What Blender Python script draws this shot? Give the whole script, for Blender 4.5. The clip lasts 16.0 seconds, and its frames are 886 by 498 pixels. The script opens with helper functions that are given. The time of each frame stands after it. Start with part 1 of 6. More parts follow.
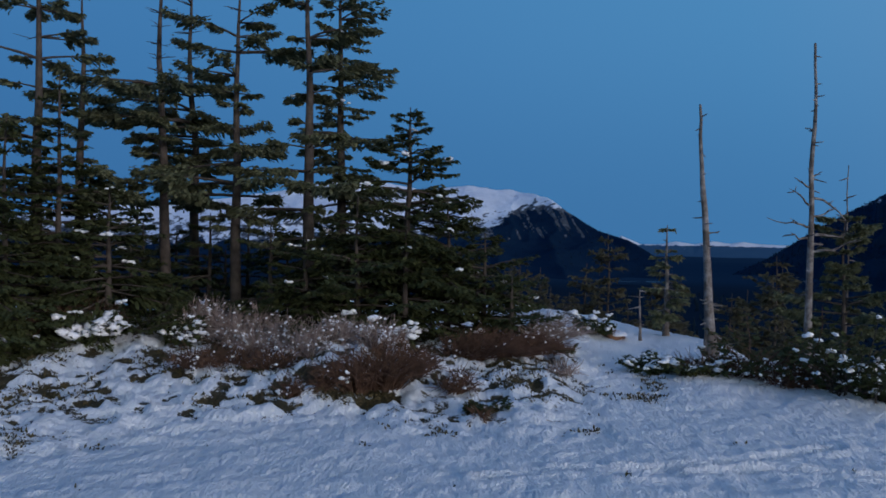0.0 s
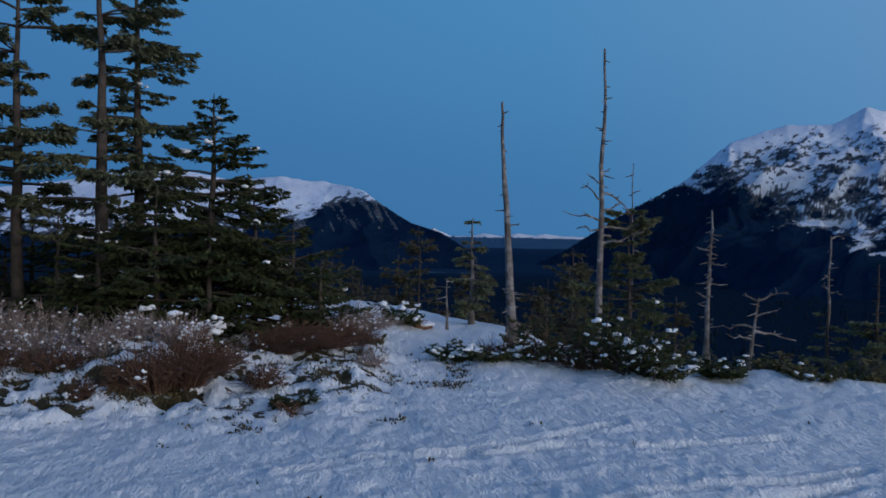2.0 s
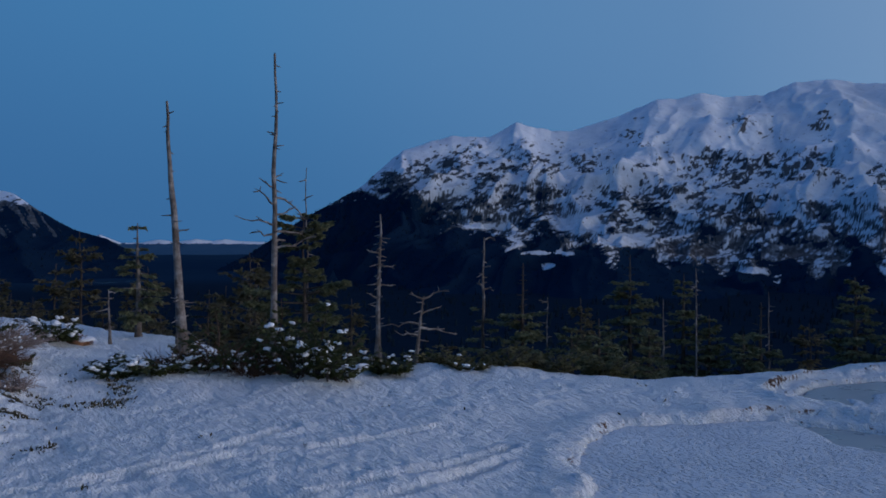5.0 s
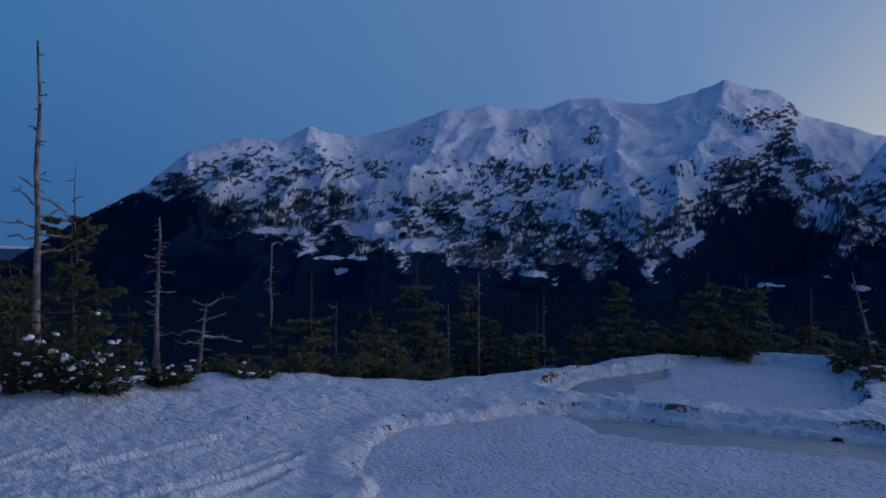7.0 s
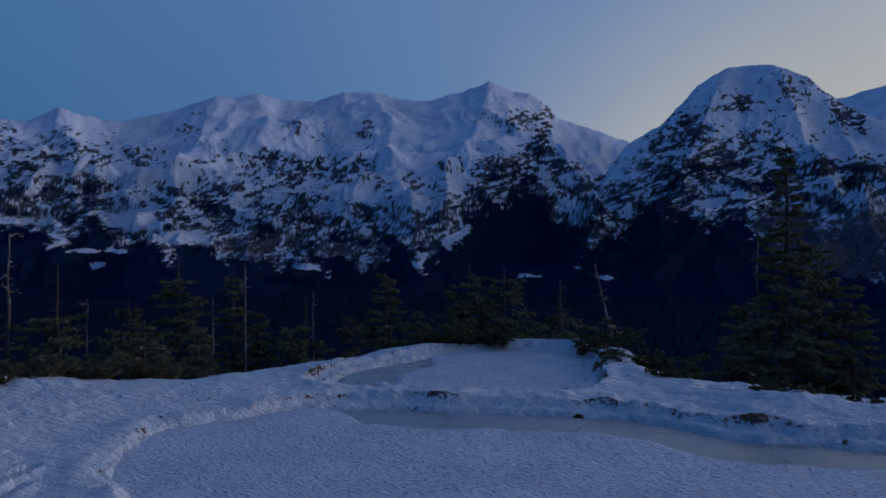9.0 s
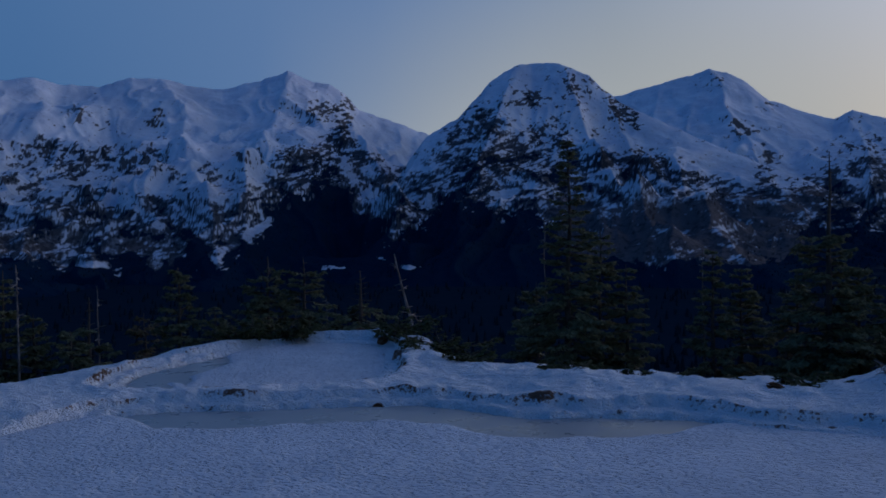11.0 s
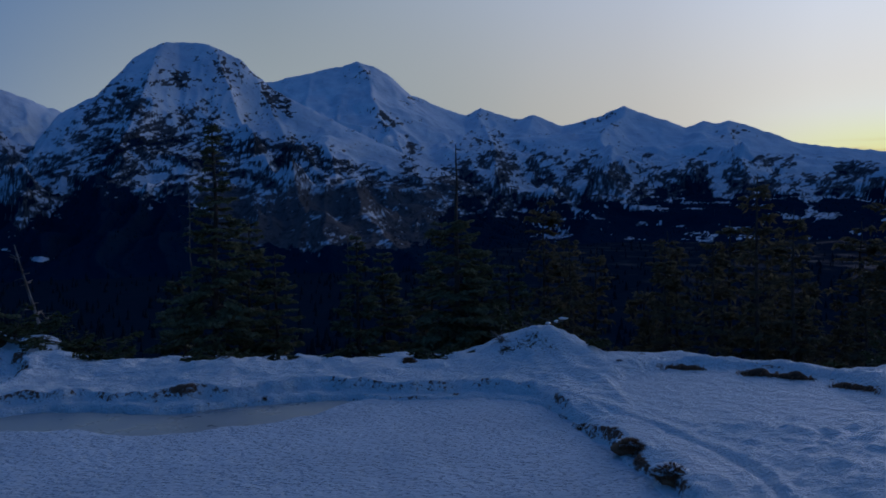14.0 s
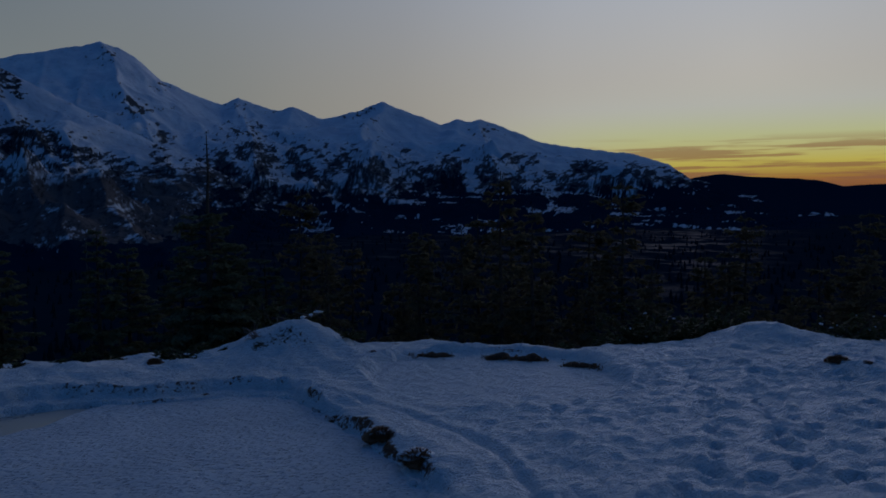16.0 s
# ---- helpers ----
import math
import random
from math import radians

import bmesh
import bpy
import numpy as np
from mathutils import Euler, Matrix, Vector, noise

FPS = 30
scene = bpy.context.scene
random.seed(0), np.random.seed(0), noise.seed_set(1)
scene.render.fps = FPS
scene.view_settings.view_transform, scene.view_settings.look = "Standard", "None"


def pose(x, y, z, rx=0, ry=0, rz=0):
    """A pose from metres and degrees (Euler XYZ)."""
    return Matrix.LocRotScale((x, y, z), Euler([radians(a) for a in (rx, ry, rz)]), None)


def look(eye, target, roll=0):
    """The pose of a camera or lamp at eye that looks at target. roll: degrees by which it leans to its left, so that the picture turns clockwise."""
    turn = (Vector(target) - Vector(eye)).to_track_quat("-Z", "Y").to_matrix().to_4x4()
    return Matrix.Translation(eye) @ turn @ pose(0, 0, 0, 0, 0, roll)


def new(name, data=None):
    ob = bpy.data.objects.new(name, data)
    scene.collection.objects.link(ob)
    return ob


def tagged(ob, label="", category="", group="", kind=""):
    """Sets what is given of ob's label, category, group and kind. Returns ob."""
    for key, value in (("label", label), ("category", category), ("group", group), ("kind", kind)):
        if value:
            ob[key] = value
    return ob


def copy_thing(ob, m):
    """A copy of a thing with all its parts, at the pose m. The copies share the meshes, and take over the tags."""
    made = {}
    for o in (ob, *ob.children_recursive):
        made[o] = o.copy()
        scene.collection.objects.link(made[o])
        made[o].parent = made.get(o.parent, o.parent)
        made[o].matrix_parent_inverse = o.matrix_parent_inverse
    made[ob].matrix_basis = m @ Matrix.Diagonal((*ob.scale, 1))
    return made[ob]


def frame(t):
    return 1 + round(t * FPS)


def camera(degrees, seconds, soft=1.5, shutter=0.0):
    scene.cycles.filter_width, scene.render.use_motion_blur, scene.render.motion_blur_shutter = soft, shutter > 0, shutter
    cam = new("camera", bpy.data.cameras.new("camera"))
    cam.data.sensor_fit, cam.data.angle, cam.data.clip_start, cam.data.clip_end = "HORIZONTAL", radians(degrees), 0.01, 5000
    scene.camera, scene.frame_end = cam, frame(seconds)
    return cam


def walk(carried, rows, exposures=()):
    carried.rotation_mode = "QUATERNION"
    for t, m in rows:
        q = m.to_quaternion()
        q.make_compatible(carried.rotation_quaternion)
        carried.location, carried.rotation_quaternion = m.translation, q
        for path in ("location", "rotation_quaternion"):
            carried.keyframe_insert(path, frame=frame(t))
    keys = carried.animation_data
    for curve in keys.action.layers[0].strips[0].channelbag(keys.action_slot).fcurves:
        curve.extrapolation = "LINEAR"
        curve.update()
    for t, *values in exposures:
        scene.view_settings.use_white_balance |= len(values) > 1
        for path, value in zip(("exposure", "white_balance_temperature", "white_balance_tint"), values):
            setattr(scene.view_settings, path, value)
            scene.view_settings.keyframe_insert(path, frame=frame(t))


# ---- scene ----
# ---- camera: somebody turns slowly on the spot, the camera at arm's length ----
EYE, ARM = 1.75, 0.28
# seconds, heading clockwise, pitch, lean (degrees)
ROWS = [
    (0.0, 0.01, -0.58, 0.98),
    (0.5, 3.22, -0.66, 0.75),
    (1.0, 6.39, -0.86, 0.76),
    (1.5, 9.60, -0.95, 0.96),
    (2.0, 13.12, -0.93, 0.95),
    (2.5, 16.72, -0.64, 0.72),
    (3.0, 20.44, -0.33, 0.71),
    (3.5, 24.12, -0.31, 0.60),
    (4.0, 27.66, -0.32, 0.37),
    (4.5, 31.54, -0.41, 0.18),
    (7.0, 49.90, -0.05, 0.10),
    (7.5, 53.83, -0.15, 0.29),
    (8.0, 58.19, -0.35, 0.29),
    (8.5, 62.28, -0.47, 0.22),
    (9.0, 65.81, -0.52, 0.19),
    (11.5, 83.46, -1.42, -0.82),
    (12.0, 87.49, -1.57, -0.63),
    (12.5, 91.35, -1.64, -0.73),
    (13.0, 94.95, -1.96, -1.35),
    (13.5, 99.16, -2.35, -1.43),
    (14.0, 103.64, -2.53, -1.02),
    (14.5, 107.48, -2.69, -0.69),
    (15.0, 111.48, -2.80, -0.75),
    (15.5, 116.01, -2.85, -0.81),
    (16.0, 120.40, -3.26, -0.73),
]

def stand(heading, pitch, lean):
    a, p = radians(heading), radians(pitch)
    eye = Vector((ARM * math.sin(a), ARM * math.cos(a), EYE))
    ahead = Vector((math.sin(a) * math.cos(p), math.cos(a) * math.cos(p), math.sin(p)))
    return look(eye, eye + 10 * ahead, lean)


cam = camera(57.3, 16.0, soft=1.7)
walk(cam, [(t, stand(h, p, l)) for t, h, p, l in ROWS],
     exposures=[(0.0, 0.15, 5820, 7), (3.5, 0.04, 5820, 7), (7.0, -0.42, 5420, 19), (8.0, -0.44, 5390, 19), (8.5, -0.57, 5370, 19), (9.0, -0.66, 5350, 19),
                (12.5, -0.86, 5000, 16), (14.0, -0.98, 4900, 14), (14.5, -1.33, 4940, 14), (15.2, -1.66, 5060, 14), (16.0, -1.80, 5080, 13)])

# ---- light: clear sky after sunset, the glow low in the south-west ----
SUN_AZ, SUN_EL = 141.0, 4.0


def way_to(az, el):
    a, e = radians(az), radians(el)
    return Vector((math.sin(a) * math.cos(e), math.cos(a) * math.cos(e), math.sin(e)))


def is_socket(value):
    return isinstance(value, bpy.types.NodeSocket)


def node(tree, kind, ins=None, operation="", data_type="", blend_type="", attribute_name=""):
    n = tree.nodes.new(kind)
    if operation:
        n.operation = operation
    if data_type:
        n.data_type = data_type
    if blend_type:
        n.blend_type = blend_type
    if attribute_name:
        n.attribute_name = attribute_name
    for key, value in (ins or {}).items():
        if is_socket(value):
            tree.links.new(value, n.inputs[key])
        else:
            n.inputs[key].default_value = value
    return n


def calc(tree, op, a, b=0.0, c=0.0):
    return node(tree, "ShaderNodeMath", {0: a, 1: b, 2: c}, operation=op).outputs[0]


def ramp(tree, fac, stops, mode="LINEAR"):
    n = node(tree, "ShaderNodeValToRGB", {0: fac})
    n.color_ramp.interpolation = mode
    els = n.color_ramp.elements
    while len(els) < len(stops):
        els.new(0.5)
    for e, (at, col) in zip(els, stops):
        e.position, e.color = at, (*(col if isinstance(col, tuple) else (col,) * 3), 1)
    return n.outputs[0]


def blend(tree, fac, a, b, mode="MIX"):
    n = node(tree, "ShaderNodeMix", data_type="RGBA", blend_type=mode)
    for key, value in ((0, fac), (6, a), (7, b)):
        if is_socket(value):
            tree.links.new(value, n.inputs[key])
        else:
            n.inputs[key].default_value = value if key == 0 else (*value, 1)
    return n.outputs[2]


world = bpy.data.worlds.new("dusk_sky")
scene.world = world
world.use_nodes = True
wt = world.node_tree
wt.nodes.clear()
vec = node(wt, "ShaderNodeTexCoord").outputs["Generated"]
vec = node(wt, "ShaderNodeVectorMath", {0: vec}, operation="NORMALIZE").outputs[0]
sep = node(wt, "ShaderNodeSeparateXYZ", {0: vec})
up_z = sep.outputs[2]
glow_way = way_to(SUN_AZ, 9.0)
cosang = node(wt, "ShaderNodeVectorMath", {0: vec, 1: glow_way}, operation="DOT_PRODUCT").outputs["Value"]
ang = calc(wt, "DIVIDE", calc(wt, "ARCCOSINE", calc(wt, "MULTIPLY", cosang, 0.9999)), math.pi)
# radiance of the clear sky by the angle from the glow
sky = ramp(wt, ang, [(0.0, (1.58, 1.48, 1.31)), (0.07, (1.38, 1.30, 1.17)), (0.13, (1.02, 0.97, 0.88)), (0.20, (0.74, 0.74, 0.69)), (0.27, (0.48, 0.53, 0.53)),
                     (0.36, (0.245, 0.355, 0.495)), (0.48, (0.138, 0.262, 0.425)), (0.65, (0.077, 0.215, 0.392)), (1.0, (0.04, 0.13, 0.30))])
# deeper blue towards the horizon away from the glow
low = calc(wt, "MULTIPLY", ramp(wt, up_z, [(0.0, 1.0), (0.3, 0.0)], "EASE"), ramp(wt, ang, [(0.40, 0.0), (0.66, 1.0)]))
sky = blend(wt, calc(wt, "MULTIPLY", low, 0.6), sky, (0.041, 0.125, 0.272))
# the sky darkens towards the zenith
sky = blend(wt, ramp(wt, up_z, [(0.30, 0.0), (0.85, 0.66)], "EASE"), sky, (0.010, 0.055, 0.25))
# a warm, hazy horizon on the side of the glow
warm = node(wt, "ShaderNodeVectorMath", {0: vec, 1: way_to(SUN_AZ, 0.0)}, operation="DOT_PRODUCT").outputs["Value"]
warm = calc(wt, "MULTIPLY", ramp(wt, warm, [(0.25, 0.0), (0.75, 1.0)], "EASE"), ramp(wt, up_z, [(0.08, 1.0), (0.32, 0.0)], "EASE"))
sky = blend(wt, warm, sky, (1.16, 1.0, 0.72), "MULTIPLY")
# twilight arch: the pale yellow band reaches far round along the horizon
arch = node(wt, "ShaderNodeVectorMath", {0: vec, 1: way_to(SUN_AZ, 0.0)}, operation="DOT_PRODUCT").outputs["Value"]
arch = calc(wt, "MULTIPLY", ramp(wt, arch, [(0.27, 0.0), (0.56, 1.0), (0.72, 0.9), (0.85, 0.0)]), ramp(wt, up_z, [(0.12, 1.0), (0.18, 0.6), (0.29, 0.0)]))
sky = blend(wt, calc(wt, "MULTIPLY", arch, 0.85), sky, (0.78, 0.74, 0.56))
# yellow and orange along the horizon under the glow
hor_way = way_to(SUN_AZ + 7, 0.0)
flat = node(wt, "ShaderNodeVectorMath", {0: vec, 1: (1, 1, 0)}, operation="MULTIPLY").outputs[0]
flat = node(wt, "ShaderNodeVectorMath", {0: flat}, operation="NORMALIZE").outputs[0]
side = node(wt, "ShaderNodeVectorMath", {0: flat, 1: hor_way}, operation="DOT_PRODUCT").outputs["Value"]
near = ramp(wt, side, [(0.88, 0.0), (0.985, 1.0)], "EASE")
band = ramp(wt, up_z, [(0.02, 1.0), (0.07, 0.85), (0.15, 0.0)], "EASE")
gold = ramp(wt, up_z, [(0.0, (0.45, 0.13, 0.08)), (0.022, (1.05, 0.40, 0.08)), (0.042, (1.78, 1.28, 0.12)), (0.072, (1.72, 1.54, 0.50)), (0.11, (1.66, 1.53, 1.05))])
sky = blend(wt, calc(wt, "MULTIPLY", near, band), sky, gold)
# thin cloud streaks low over the horizon
streak = node(wt, "ShaderNodeVectorMath", {0: vec, 1: (4.0, 4.0, 105)}, operation="MULTIPLY").outputs[0]
cloud = node(wt, "ShaderNodeTexNoise", {"Vector": streak, "Scale": 1.6, "Detail": 4.0, "Roughness": 0.55}).outputs[0]
cloud = ramp(wt, cloud, [(0.47, 0.0), (0.56, 1.0)])
cband = ramp(wt, up_z, [(0.015, 1.0), (0.060, 0.85), (0.074, 0.0)])
cloud = calc(wt, "MULTIPLY", calc(wt, "MULTIPLY", cloud, cband), near)
sky = blend(wt, calc(wt, "MULTIPLY", cloud, 0.75), sky, (0.80, 0.31, 0.13))
bg = node(wt, "ShaderNodeBackground", {0: sky, 1: 1.0})
wo = node(wt, "ShaderNodeOutputWorld", {0: bg.outputs[0]})

lamp = bpy.data.lights.new("afterglow", "SUN")
lamp.energy, lamp.angle, lamp.color = 1.0, radians(14), (1.0, 0.88, 0.92)
new("afterglow", lamp).matrix_world = look(way_to(SUN_AZ - 4, 8) * 50, (0, 0, 0))


# ---- materials ----
def material(name):
    m = bpy.data.materials.new(name)
    m.use_nodes = True
    t = m.node_tree
    return m, t, t.nodes["Principled BSDF"]


def coords(t, scale=1.0):
    v = node(t, "ShaderNodeTexCoord").outputs["Object"]
    return node(t, "ShaderNodeVectorMath", {0: v, 3: scale}, operation="SCALE").outputs[0] if scale != 1 else v


def grain(t, scale, detail=4.0, rough=0.6, v=None):
    ins = {"Scale": scale, "Detail": detail, "Roughness": rough}
    ins["Vector"] = v if v is not None else coords(t)
    return node(t, "ShaderNodeTexNoise", ins).outputs[0]


def bump(t, bsdf, height, strength, dist):
    b = node(t, "ShaderNodeBump", {"Height": height, "Strength": strength, "Distance": dist})
    t.links.new(b.outputs[0], bsdf.inputs["Normal"])


def attr(t, name):
    return node(t, "ShaderNodeAttribute", attribute_name=name).outputs["Fac"]


def simple(name, dark, light, scale, rough=0.85, bscale=None, bdist=0.01, island=0.0):
    m, t, b = material(name)
    f = ramp(t, grain(t, scale), [(0.3, 0.0), (0.7, 1.0)])
    if island:
        r = node(t, "ShaderNodeNewGeometry").outputs["Random Per Island"]
        f = calc(t, "ADD", calc(t, "MULTIPLY", f, 1 - island), calc(t, "MULTIPLY", r, island))
    t.links.new(blend(t, f, dark, light), b.inputs["Base Color"])
    b.inputs["Roughness"].default_value = rough
    b.inputs["Specular IOR Level"].default_value = 0.25
    if bscale:
        bump(t, b, grain(t, bscale, 5), 0.6, bdist)
    return m


# open ground: snow, heath showing through it, brown sedge, dark woodland soil and plain, both hazed blue
M_GROUND, t, b = material("snowy_ground")
big, fine = grain(t, 0.7, 3), grain(t, 9.0, 5, 0.65)
snow_col = blend(t, fine, (0.79, 0.84, 0.91), (0.89, 0.92, 0.955))
snow_col = blend(t, ramp(t, big, [(0.35, 0.0), (0.75, 0.35)]), snow_col, (0.75, 0.795, 0.87))
heath = blend(t, grain(t, 14.0), (0.035, 0.040, 0.022), (0.10, 0.075, 0.045))
sedge = blend(t, grain(t, 30.0), (0.08, 0.045, 0.032), (0.24, 0.145, 0.095))
# plain and valley soil carry a blue that imitates haze over distance
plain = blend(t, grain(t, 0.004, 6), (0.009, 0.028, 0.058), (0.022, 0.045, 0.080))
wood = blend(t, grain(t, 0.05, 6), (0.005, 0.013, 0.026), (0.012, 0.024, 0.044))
speck = grain(t, 22.0, 6, 0.7)
hv = ramp(t, calc(t, "ADD", calc(t, "SUBTRACT", speck, 0.5), attr(t, "heath")), [(0.50, 0.0), (0.58, 1.0)])
sv = ramp(t, calc(t, "ADD", calc(t, "MULTIPLY", calc(t, "SUBTRACT", speck, 0.5), 1.5), attr(t, "sedge")), [(0.46, 0.0), (0.60, 1.0)])
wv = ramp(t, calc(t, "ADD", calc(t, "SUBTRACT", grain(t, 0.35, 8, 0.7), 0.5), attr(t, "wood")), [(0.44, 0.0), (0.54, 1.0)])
col = blend(t, hv, snow_col, heath)
col = blend(t, sv, col, sedge)
bogv = ramp(t, grain(t, 1.0, 7, 0.62, node(t, "ShaderNodeVectorMath", {0: coords(t), 1: (0.012, 0.020, 0.0)}, operation="MULTIPLY").outputs[0]), [(0.52, 0.0), (0.70, 0.025)])
wv = calc(t, "MULTIPLY", wv, calc(t, "SUBTRACT", 1.0, calc(t, "MULTIPLY", bogv, attr(t, "bog"))))
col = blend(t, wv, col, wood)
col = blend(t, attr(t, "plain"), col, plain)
t.links.new(calc(t, "MULTIPLY", calc(t, "SUBTRACT", 1.0, wv), 0.10), b.inputs["Specular IOR Level"])
t.links.new(col, b.inputs["Base Color"])
b.inputs["Roughness"].default_value = 0.68
crust = node(t, "ShaderNodeVectorMath", {0: coords(t), 1: (15.0, 6.5, 8.0)}, operation="MULTIPLY").outputs[0]
crust = ramp(t, grain(t, 1.0, 5, 0.62, crust), [(0.36, 0.0), (0.64, 1.0)])
lumps = calc(t, "ADD", calc(t, "MULTIPLY", crust, 0.42), calc(t, "MULTIPLY", grain(t, 6.0, 3), 0.8), calc(t, "MULTIPLY", grain(t, 26.0, 4), 0.75))
lumps = calc(t, "ADD", lumps, calc(t, "MULTIPLY", grain(t, 60.0, 3), 0.38))
bump(t, b, lumps, 1.0, 0.072)

M_ICESNOW, t, b = material("snow_on_ice")
c = coords(t)
vor = node(t, "ShaderNodeTexVoronoi", {"Vector": node(t, "ShaderNodeVectorMath", {0: c, 1: (1.7, 0.75, 1)}, operation="MULTIPLY").outputs[0],
                                       "Scale": 22.0, "Randomness": 1.0}).outputs["Distance"]
mottle = grain(t, 1.3, 4)
t.links.new(blend(t, ramp(t, mottle, [(0.35, 0.0), (0.7, 1.0)]), (0.55, 0.60, 0.67), (0.68, 0.72, 0.78)), b.inputs["Base Color"])
b.inputs["Roughness"].default_value = 0.65
b.inputs["Specular IOR Level"].default_value = 0.25
dash = node(t, "ShaderNodeVectorMath", {0: c, 1: (34.0, 15.0, 12.0)}, operation="MULTIPLY").outputs[0]
dash = ramp(t, grain(t, 1.0, 2, 0.5, dash), [(0.34, 0.0), (0.52, 1.0)])
pits = ramp(t, vor, [(0.10, 0.0), (0.36, 1.0)], "EASE")
bump(t, b, calc(t, "ADD", calc(t, "MULTIPLY", pits, 1.0), calc(t, "MULTIPLY", dash, 0.5)), 1.0, 0.022)

M_ICE, t, b = material("bare_grey_ice")
cl = ramp(t, grain(t, 2.5, 5), [(0.35, 0.0), (0.7, 1.0)])
t.links.new(blend(t, cl, (0.18, 0.21, 0.24), (0.32, 0.345, 0.37)), b.inputs["Base Color"])
t.links.new(blend(t, cl, (0.22,) * 3, (0.45,) * 3), b.inputs["Roughness"])
bump(t, b, grain(t, 8.0, 4), 0.15, 0.004)

M_SNOW, t, b = material("fresh_snow_clump")
t.links.new(blend(t, grain(t, 12.0, 4), (0.74, 0.77, 0.82), (0.86, 0.87, 0.90)), b.inputs["Base Color"])
b.inputs["Roughness"].default_value = 0.7
bump(t, b, grain(t, 25.0, 4), 0.6, 0.02)

M_BARK = simple("rough_brown_bark", (0.028, 0.023, 0.020), (0.095, 0.079, 0.067), 7.0, 0.9, 22.0, 0.02)
M_GREY, t, b = material("weathered_grey_wood")
long_v = node(t, "ShaderNodeVectorMath", {0: coords(t), 1: (1.0, 1.0, 0.12)}, operation="MULTIPLY").outputs[0]
fibre = grain(t, 45.0, 5, 0.65, long_v)
stain = ramp(t, grain(t, 4.2, 5, 0.68), [(0.46, 0.0), (0.63, 1.0)])
t.links.new(blend(t, stain, blend(t, fibre, (0.050, 0.042, 0.038), (0.165, 0.14, 0.125)), blend(t, fibre, (0.17, 0.155, 0.15), (0.40, 0.38, 0.37))), b.inputs["Base Color"])
b.inputs["Roughness"].default_value = 0.88
b.inputs["Specular IOR Level"].default_value = 0.2
bump(t, b, fibre, 0.8, 0.015)
M_NEEDLE = simple("dark_green_needles", (0.022, 0.034, 0.014), (0.085, 0.095, 0.034), 1.5, 0.75, None, 0, 0.6)
M_LICHEN = simple("needles_with_lichen", (0.046, 0.053, 0.023), (0.185, 0.16, 0.075), 2.0, 0.8, None, 0, 0.6)
M_HEMLOCK = simple("olive_hemlock_needles", (0.052, 0.068, 0.034), (0.225, 0.23, 0.13), 2.0, 0.8, None, 0, 0.6)
M_TWIG = simple("brown_twigs", (0.052, 0.028, 0.019), (0.155, 0.09, 0.058), 6.0, 0.85, None, 0, 0.5)
M_PALE = simple("frosted_pale_twigs", (0.16, 0.11, 0.09), (0.40, 0.33, 0.30), 6.0, 0.85, None, 0, 0.5)
M_HEATH = simple("heather_sprigs", (0.025, 0.028, 0.013), (0.11, 0.085, 0.04), 8.0, 0.8, None, 0, 0.7)
M_SEDGE = simple("dry_brown_sedge", (0.10, 0.048, 0.028), (0.29, 0.16, 0.085), 9.0, 0.85, None, 0, 0.6)
M_OLIVE = simple("brown_olive_needles", (0.058, 0.056, 0.034), (0.155, 0.138, 0.082), 2.0, 0.85, None, 0, 0.5)
M_PEAT = simple("dark_wet_peat", (0.035, 0.021, 0.015), (0.12, 0.072, 0.045), 14.0, 0.8, 30.0, 0.02)
# distant trees: bluish haze is mixed into the needle colour itself
M_FOREST = simple("hazy_conifer_forest", (0.005, 0.012, 0.022), (0.014, 0.025, 0.040), 0.01, 0.9, None, 0, 0.5)
M_WATER, t, b = material("dark_river_water")
t.links.new(blend(t, grain(t, 0.02, 3), (0.02, 0.03, 0.04), (0.04, 0.05, 0.06)), b.inputs["Base Color"])
b.inputs["Roughness"].default_value = 0.15


